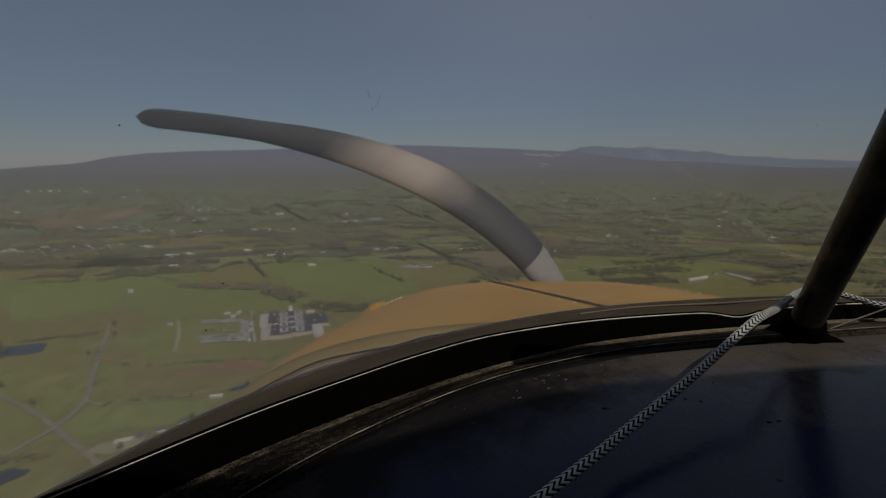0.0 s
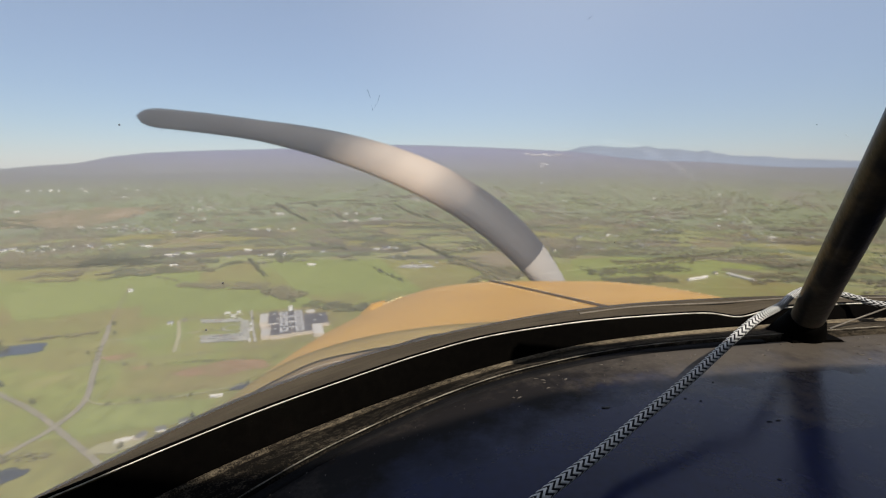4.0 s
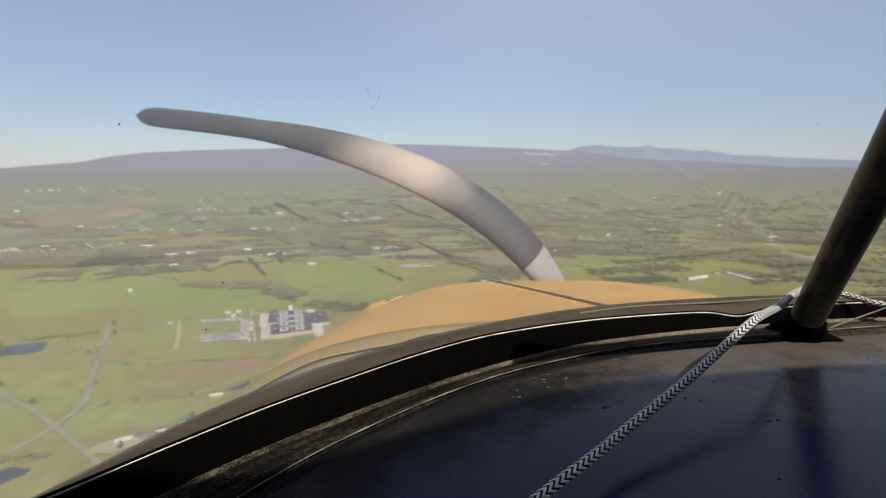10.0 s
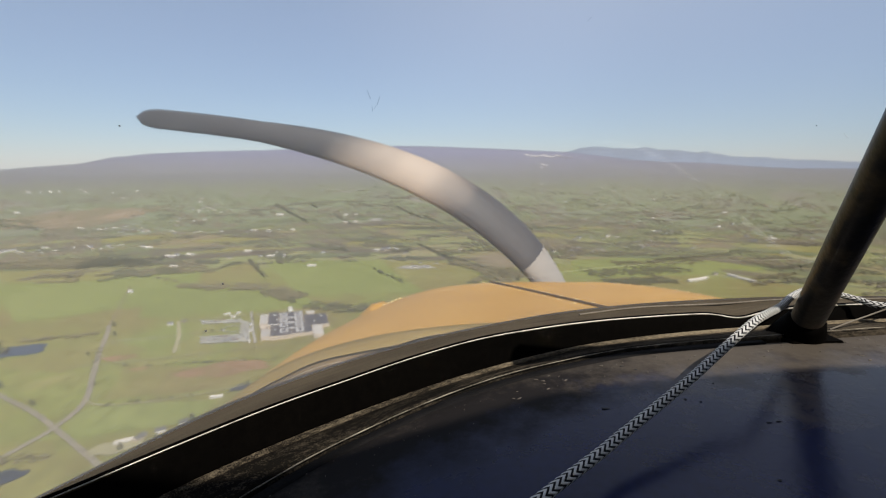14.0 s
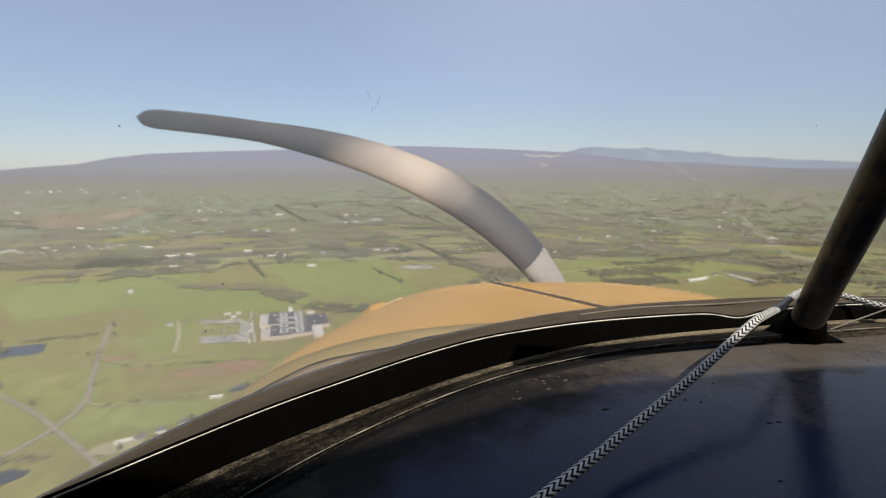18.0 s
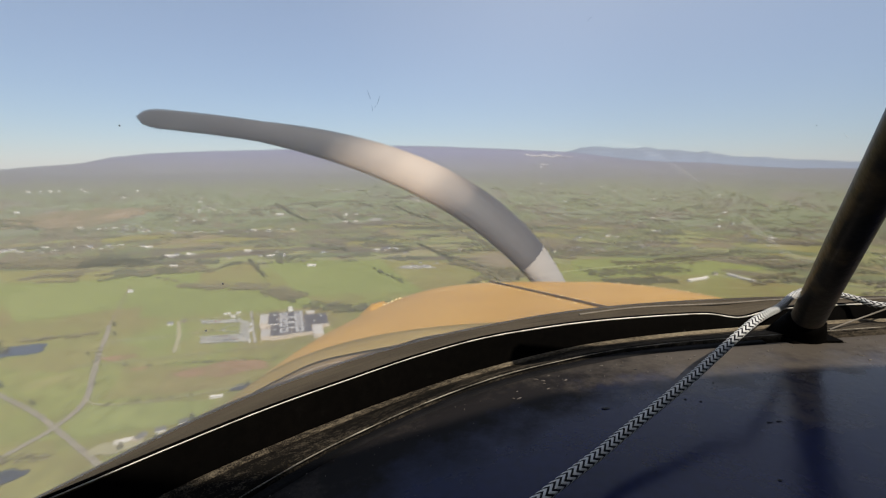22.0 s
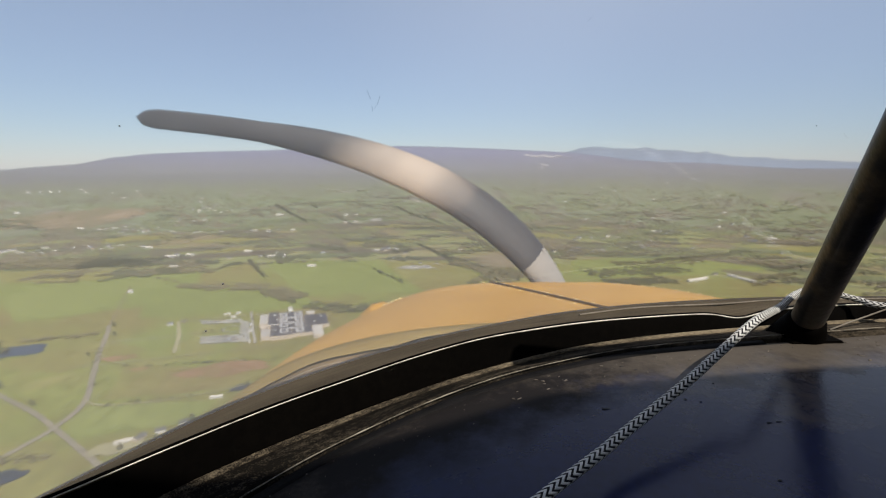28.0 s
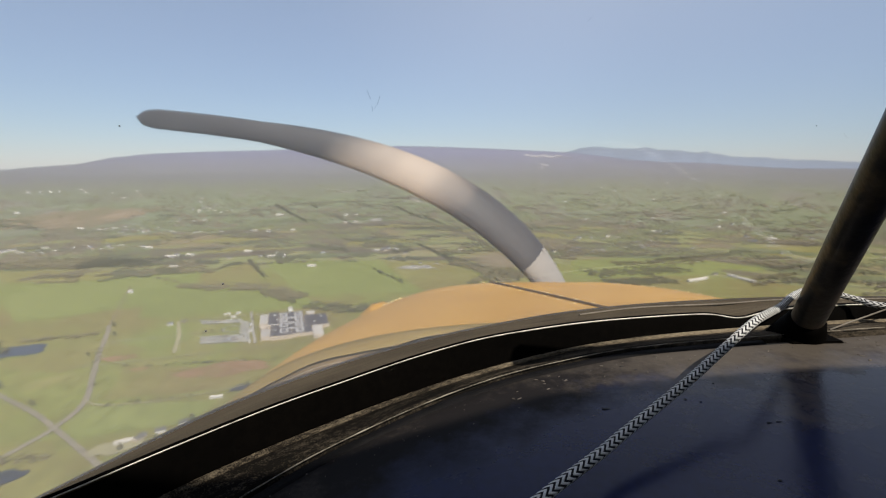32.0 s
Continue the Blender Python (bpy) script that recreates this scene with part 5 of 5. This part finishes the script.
def walls(w, d, h, ridge):
    """House walls with gable ends."""
    bm = bmesh.new()
    prof = [(-d / 2, 0), (d / 2, 0), (d / 2, h), (0, ridge), (-d / 2, h)]
    a = [bm.verts.new((-w / 2, y, z)) for y, z in prof]
    b = [bm.verts.new((w / 2, y, z)) for y, z in prof]
    bm.faces.new(a), bm.faces.new(b)
    for i in range(5):
        bm.faces.new((a[i], a[(i + 1) % 5], b[(i + 1) % 5], b[i]))
    bmesh.ops.recalc_face_normals(bm, faces=bm.faces)
    return bm


def make_house(w, d, h, wall_mat, roof_mat, label, chimney=True, wing=False):
    th = empty("house")
    tagged(th, label, "house")
    part("wall", walls(w, d, h, h + d * 0.36), wall_mat, th)
    part("roof", gable(-w / 2, w / 2, -d / 2, d / 2, h - 0.15, h + d * 0.38), roof_mat, th)
    for sx in (-0.3, 0.0, 0.3):
        for sy in (-1, 1):
            if sx == 0.0 and sy == -1:
                box_part("door", -0.6, 0.6, -d / 2 - 0.06, -d / 2 + 0.05, 0, 2.1, DOORMAT, th)
            else:
                fr = box_part("window", w * sx - 0.75, w * sx + 0.75, sy * d / 2 - 0.06, sy * d / 2 + 0.06, 1.0, 2.5, WHITEWALL, th)
                box_part("pane", w * sx - 0.6, w * sx + 0.6, sy * d / 2 - 0.09, sy * d / 2 + 0.09, 1.15, 2.35, GLASSDARK).parent = fr
    if chimney:
        box_part("chimney", w * 0.25, w * 0.25 + 0.9, -0.4, 0.5, h, h + d * 0.38 + 1.3, CHIMNEY, th)
    if wing:
        part("annex_wall", walls(w * 0.5, d * 0.8, h * 0.8, h * 0.8 + d * 0.28), wall_mat, th).location = (w * 0.7, 0, 0)
        r = part("annex_roof", gable(-w * 0.25, w * 0.25, -d * 0.4, d * 0.4, h * 0.8 - 0.1, h * 0.8 + d * 0.3), roof_mat, th)
        r.location = (w * 0.7, 0, 0)
    return th


HOUSES = [make_house(14, 9, 5.2, WHITEWALL, SHINGLE, "white clapboard house with a dark shingle roof"),
          make_house(17, 9, 3.4, WHITEWALL, ROOFPALE, "low white house with a pale roof", wing=True),
          make_house(13, 10, 5.6, CREAM, SHINGLE, "cream two-storey house with a grey roof", wing=True),
          make_house(12, 8, 3.2, BRICKRED, SHINGLE, "small red brick house with a dark roof")]
first = {}


def put_house(kind, x, y, turn, scale=1.0, group=""):
    src = HOUSES[kind]
    scale *= 0.72
    m = pose(x, y, relief(x, y) - 0.3, 0, 0, turn)
    if kind not in first:
        first[kind] = src
        src.matrix_basis = m @ Matrix.Scale(scale, 4)
        ob = src
    else:
        ob = copy_thing(src, m)
        ob.scale = (scale, scale, scale)
    if group:
        ob["group"] = group
    elif "group" in ob:
        del ob["group"]
    return ob


def make_barn(w, d, h, wall_mat, roof_mat, label):
    th = empty("barn")
    tagged(th, label, "barn")
    part("wall", walls(w, d, h, h + d * 0.25), wall_mat, th)
    part("roof", gable(-w / 2, w / 2, -d / 2, d / 2, h - 0.2, h + d * 0.27, 0.6), roof_mat, th)
    for i in range(max(2, int(w / 9))):
        x = -w / 2 + 4 + i * (w - 8) / max(1, int(w / 9) - 1)
        box_part("window", x - 0.9, x + 0.9, -d / 2 - 0.08, -d / 2 + 0.05, 1.2, 2.2, GLASSDARK, th)
    box_part("door", w / 2 - 0.05, w / 2 + 0.1, -1.8, 1.8, 0, min(3.4, h - 0.4), DOORMAT, th)
    return th


def put_barn(x, y, turn, w, d, h, wall_mat, roof_mat, label):
    make_barn(w, d, h, wall_mat, roof_mat, label).matrix_basis = pose(x, y, relief(x, y) - 0.3, 0, 0, turn)


put_barn(669, 1195, 26, 74, 10, 3.6, WHITEWALL, ROOFPALE, "long white poultry barn with a pale roof")
put_barn(792, 1208, -76, 84, 10, 3.6, WHITEWALL, ROOFPALE, "long pale barn at the edge of a field")
put_barn(750, 1255, 20, 14, 8, 5, CREAM, SHINGLE, "cream barn with a dark roof between long barns")
put_barn(-296, 565, 14, 15, 4.6, 2.8, WHITEWALL, ROOFPALE, "long white shed beside a lane")
put_barn(-740, 1070, 20, 10, 8, 5.5, WHITEWALL, ROOFPALE, "white field barn alone in a meadow")
put_barn(-927, 2642, 5, 44, 14, 5, WHITEWALL, ROOFPALE, "long white barn far across the valley")
put_barn(-558, 2674, 5, 22, 12, 5, WHITEWALL, ROOFPALE, "distant white barn with a pale roof")
put_barn(-500, 2678, 5, 16, 10, 5, WHITEWALL, ROOFPALE, "small distant white barn")
put_barn(-505, 2400, 0, 26, 12, 5, CREAM, ROOFPALE, "distant cream barn beside bare ground")
put_barn(-455, 2420, 0, 22, 12, 5, CREAM, ROOFPALE, "pale farm building far across the valley")
put_barn(-533, 1520, 12, 20, 9, 4.5, WHITEWALL, ROOFPALE, "white barn beside a hedge")
put_barn(-892, 1500, 8, 34, 10, 5, WHITEWALL, ROOFPALE, "white shed behind a meadow")
put_barn(-791, 1341, 5, 22, 10, 5, WHITEWALL, ROOFPALE, "white barn behind a meadow")

for k, x, y, turn in [(0, -517, 845, 25), (3, -500, 862, 25), (0, -305, 503, 40), (1, -352, 464, 35), (2, -337, 470, 80), (0, -322, 486, 30), (2, -690, 1475, 10), (0, -520, 1500, 70), (0, -160, 1480, 20),
                      (1, -145, 1500, 100), (0, -70, 1400, 10), (3, -95, 1392, 60), (2, -130, 1560, 0), (0, -20, 1395, 30), (1, 60, 1620, 20), (0, 430, 1580, 15), (2, 455, 1590, 70), (0, 520, 1600, 10), (0, 610, 1575, 30),
                      (1, 380, 1600, 0), (0, 760, 1700, 10), (0, 800, 1720, 60), (3, -640, 580, 30), (0, -610, 560, 75), (1, -625, 600, 10), (0, 1290, 1330, 20), (2, 1310, 1280, 60), (0, 1150, 1560, 0), (1, 1200, 1700, 30)]:
    put_house(k, x, y, turn)
for k, x, y, turn in [(0, -1106, 1690, 20), (1, -1073, 1668, 40), (0, -887, 1525, 10), (1, -850, 1534, 0), (0, -997, 2077, 30), (1, -570, 1508, 15), (0, -411, 1570, 60), (1, -396, 1361, 10), (0, -381, 1668, 20),
                      (1, -682, 1598, 0), (0, 529, 1848, 10), (1, 689, 1936, 25), (0, 947, 2047, 0), (1, 1310, 2208, 30)]:
    put_house(k, x, y, turn, 1.4)
# the farm beside the road junction
for k, x, y, turn in [(0, -262, 470, 20), (2, -240, 490, 70), (1, -290, 455, 15), (0, -225, 520, 40), (3, -250, 440, 0)]:
    put_house(k, x, y, turn, group="farm houses by the junction")
oval("yard", -350, 457, 26, 12, 25, TRACK, "pale farmyard by the junction", 1.0, "yard")

# village beyond the meadows, and scattered far houses
hr = random.Random(5)
for i in range(34):
    t = hr.random()
    x, y = -1640 + 420 * t + hr.uniform(-40, 40), 1560 + 90 * t + hr.uniform(-50, 60)
    put_house(hr.choice((0, 0, 1, 1, 2)), x, y, hr.uniform(0, 180), hr.uniform(0.95, 1.4), "village houses")
for cx, cy, n, sp in [(-1400, 2080, 14, 60), (-1375, 2740, 10, 60), (-1330, 2440, 5, 60), (-80, 1345, 6, 22), (-190, 1630, 5, 30), (-870, 1490, 4, 30), (-1400, 3505, 5, 70), (600, 1890, 6, 60), (1000, 2050, 5, 50), (-1180, 2050, 4, 70), (-1350, 2750, 8, 100), (-820, 2120, 8, 80), (-1900, 3000, 6, 200), (-2300, 3100, 5, 160), (-760, 3550, 7, 90), (-550, 1540, 3, 40), (-200, 3300, 5, 120),
                      (500, 1620, 9, 70), (850, 1760, 8, 90), (1350, 1900, 8, 110), (1500, 1560, 12, 90), (1150, 2400, 7, 160), (1700, 2700, 7, 200), (300, 2900, 6, 180), (900, 3300, 6, 200), (-1500, 2150, 7, 90), (-480, 3980, 4, 60), (560, 3700, 5, 140), (1250, 3500, 5, 180), (1900, 3200, 6, 200)]:
    for i in range(n):
        x, y = cx + hr.gauss(0, sp), cy + hr.gauss(0, sp * 0.6)
        put_house(hr.choice((0, 0, 1, 1, 2)), x, y, hr.uniform(0, 180), hr.uniform(1.0, 1.4), "scattered valley houses")
for x, y, w in [(-2528, 2861, 14), (-2480, 2895, 10), (-2440, 2920, 16), (-2409, 2949, 12), (-2050, 3150, 14), (-2189, 2393, 20)]:
    put_barn(x, y, 35, w, 14, 5, WHITEWALL, ROOFPALE, "very distant long white building")

# ---- the large institution ----
school = empty("large_building", (-317, 756, GROUND), 19)
tagged(school, "large institution with dark flat roofs, cream walls and pale courts", "building")


def block(x0, x1, y0, y1, h, roof=ROOFGREY):
    """One wing: cream walls with a parapet round a sunk roof, and windows along the front."""
    w = box_part("wall", x0, x1, y0, y1, 0, h, CREAM, school)
    box_part("roof", x0 + 0.4, x1 - 0.4, y0 + 0.4, y1 - 0.4, h - 0.4, h + 0.15, roof, school)
    k = int((x1 - x0) / 9)
    for i in range(k):
        x = x0 + 4.5 + i * (x1 - x0 - 4.5) / k
        box_part("window", x - 0.6, x + 0.6, y0 - 0.08, y0 + 0.05, 2.2, 3.4, GLASSDARK).parent = w


block(0, 15, 78, 135, 7.0, ROOFPALE)
block(5, 20, 6, 42, 7.5, ROOFPALE)
block(15.2, 34, 66, 146, 6.6)
block(20.2, 56, 2, 61.8, 7.5)
block(14, 34, 62, 65.8, 7.8, ROOFPALE)
block(34.2, 80, 62, 140, 6.0)
block(56.2, 92, 8, 61.8, 6.4)
block(80.2, 124, 42, 108, 6.8)
block(92.2, 110, -10, 41.8, 6.4, ROOFPALE)
block(86, 102, 112, 128, 8.0, ROOFPALE)
bm = bmesh.new()
bmesh.ops.create_cone(bm, cap_ends=True, segments=10, radius1=7.0, radius2=7.0, depth=8.0, matrix=Matrix.Translation((8, 58, 4.0)))
part("entrance_tower", bm, CREAM, school, "round cream entrance block")
for i in range(2):
    for j in range(4):
        x, y = 36 + 27 * i, 14 + 31 * j
        bm = bmesh.new()
        for a in ((x, x + 15, y, y + 5), (x, x + 15, y + 17, y + 22), (x, x + 4, y + 5, y + 17), (x + 11, x + 15, y + 5, y + 17)):
            box(bm, a[0], a[1], a[2], a[3], 5.6, 8.2)
        part("courtyard_wing", bm, COURT, school, "pale square roof round a dark court")
        box_part("skylight", x + 5.5, x + 9.5, y + 8, y + 14, 6.2, 7.2, GLASSDARK, school)
for j in range(3):
    box_part("link_roof", 51.2, 62.8, 34 + 31 * j, 40 + 31 * j, 5.6, 8.0, COURT, school)
for x, y, w, d in ((26, 30, 5, 3), (30, 90, 4, 4), (24, 120, 6, 3), (96, 60, 5, 4), (110, 86, 4, 3), (70, 48, 4, 3), (46, 20, 5, 3)):
    box_part("roof_unit", x, x + w, y, y + d, 6.0, 8.6, COURT, school, "grey plant box on the roof")
# watch post and sheds beside it
for x, y, w, d, h in [(-351, 809, 8, 7, 5), (-417, 888, 9, 6, 4), (-417, 912, 8, 5, 4), (-437, 907, 12, 4, 3), (-332, 757, 4, 4, 4), (-363, 841, 5, 5, 5), (-314, 921, 8, 7, 11)]:
    th = empty("outbuilding", (x, y, GROUND), 30)
    tagged(th, "small white flat-roofed outbuilding", "outbuilding", "outbuildings by the institution")
    w_ = box_part("wall", -w / 2, w / 2, -d / 2, d / 2, 0, h, WHITEWALL, th)
    box_part("roof", -w / 2 - 0.3, w / 2 + 0.3, -d / 2 - 0.3, d / 2 + 0.3, h + 0.004, h + 0.3, ROOFPALE, th)
    box_part("door", -0.6, 0.6, -d / 2 - 0.06, -d / 2 + 0.05, 0, 2.1, DOORMAT).parent = w_

# ---- parked cars ----
PAINTS = [material("car_paint_%s" % n, c, 0.3, vary=0.08, scale=0.5, fine=4) for n, c in (("white", (0.75, 0.75, 0.74)), ("silver", (0.45, 0.46, 0.48)), ("grey", (0.13, 0.13, 0.14)), ("dark_blue", (0.04, 0.06, 0.13)), ("red", (0.32, 0.04, 0.04)))]
TYRE = material("tyre_rubber", (0.02, 0.02, 0.02), 0.85, vary=0.3, scale=4, fine=20)


def make_car(paint, word):
    th = empty("car")
    tagged(th, "parked %s car on the car park" % word, "car", "parked cars")
    bm = bmesh.new()
    for v in box(bm, -2.2, 2.2, -0.88, 0.88, 0.28, 0.85):
        if v.co.z > 0.6:
            v.co.x *= 0.96
            v.co.y *= 0.95
    bmesh.ops.bevel(bm, geom=bm.edges[:], offset=0.12, segments=2, affect="EDGES")
    part("body", bm, paint, th, smooth=True)
    bm = bmesh.new()
    for v in box(bm, -1.5, 1.15, -0.80, 0.80, 0.84, 1.45):
        if v.co.z > 1.2:
            v.co.x = v.co.x * 0.68 - 0.08
            v.co.y *= 0.84
    part("cabin", bm, GLASSDARK, th, "dark glass cabin")
    box_part("roof", -1.05, 0.68, -0.66, 0.66, 1.44, 1.49, paint, th)
    for x in (-1.4, 1.4):
        for y in (-0.8, 0.8):
            bm = bmesh.new()
            bmesh.ops.create_cone(bm, cap_ends=True, segments=12, radius1=0.33, radius2=0.33, depth=0.22, matrix=Matrix.Translation((x, y, 0.33)) @ Matrix.Rotation(math.pi / 2, 4, "X"))
            part("wheel", bm, TYRE, th)
    return th


CARS = [make_car(p, w) for p, w in zip(PAINTS, ("white", "silver", "grey", "dark blue", "red"))]
used = set()
cr = random.Random(3)


def put_car(x, y, turn):
    k = cr.choice((0, 0, 1, 1, 2, 3, 4))
    m = pose(x, y, LOT_TOP, 0, 0, turn)
    if k in used:
        copy_thing(CARS[k], m)
    else:
        used.add(k)
        CARS[k].matrix_basis = m


rowdir = Vector((math.cos(radians(16)), math.sin(radians(16))))
for row in range(3):
    for i in range(20):
        if cr.random() < 0.66 and i + 3 * (row == 0) < 20:
            p = Vector((-409, 753)) + rowdir * (3.1 * i + 1 + (8 if row else 22)) + Vector((-math.sin(radians(24)), math.cos(radians(24)))) * (11 * row)
            put_car(p.x, p.y, 106 + cr.uniform(-3, 3))
for i in range(18):
    if cr.random() < 0.7:
        p = Vector((-460, 856)) + rowdir * (3.6 * i)
        put_car(p.x, p.y + 6 * (i % 2), 106)
for k in range(len(CARS)):
    if k not in used:
        used.add(k)
        CARS[k].matrix_basis = pose(-345 - 4 * k, 790, LOT_TOP, 0, 0, 20)

# single trees near the roads
for x, y, h in [(-585, 790, 8), (-565, 700, 7), (-420, 808, 6), (-405, 812, 6), (-430, 800, 5), (-370, 870, 6), (-300, 512, 9), (-345, 452, 8), (-318, 470, 7), (-520, 545, 8), (-540, 510, 9), (-600, 590, 9), (-655, 770, 7), (-455, 425, 7), (-480, 600, 5), (-270, 600, 7), (-620, 840, 8), (-500, 870, 7)]:
    th = empty("tree", on_land(x, y))
    tagged(th, "small leafing tree beside a road", "tree", "trees by the roads")
    tube("trunk", [(0, 0, -0.3), (0.1, 0, h * 0.3), (0.15, 0.1, h * 0.6)], [h * 0.035, h * 0.025, h * 0.012], BARK, th, sides=7)
    v_all, f_all, o = [], [], 0
    for k in range(26):
        a, q = rng.uniform(0, 6.28), rng.uniform(0, 1) ** 0.5
        c = np.array([math.cos(a) * q * h * 0.32, math.sin(a) * q * h * 0.32, h * rng.uniform(0.35, 0.98)])
        v_all.append(ICO_V * rng.uniform(0.6, 1.4, (12, 1)) * h * rng.uniform(0.06, 0.13) + c)
        f_all.append(ICO_F + o)
        o += 12
    mesh_ob("crown", np.concatenate(v_all), np.concatenate(f_all).tolist(), MIXED, th)
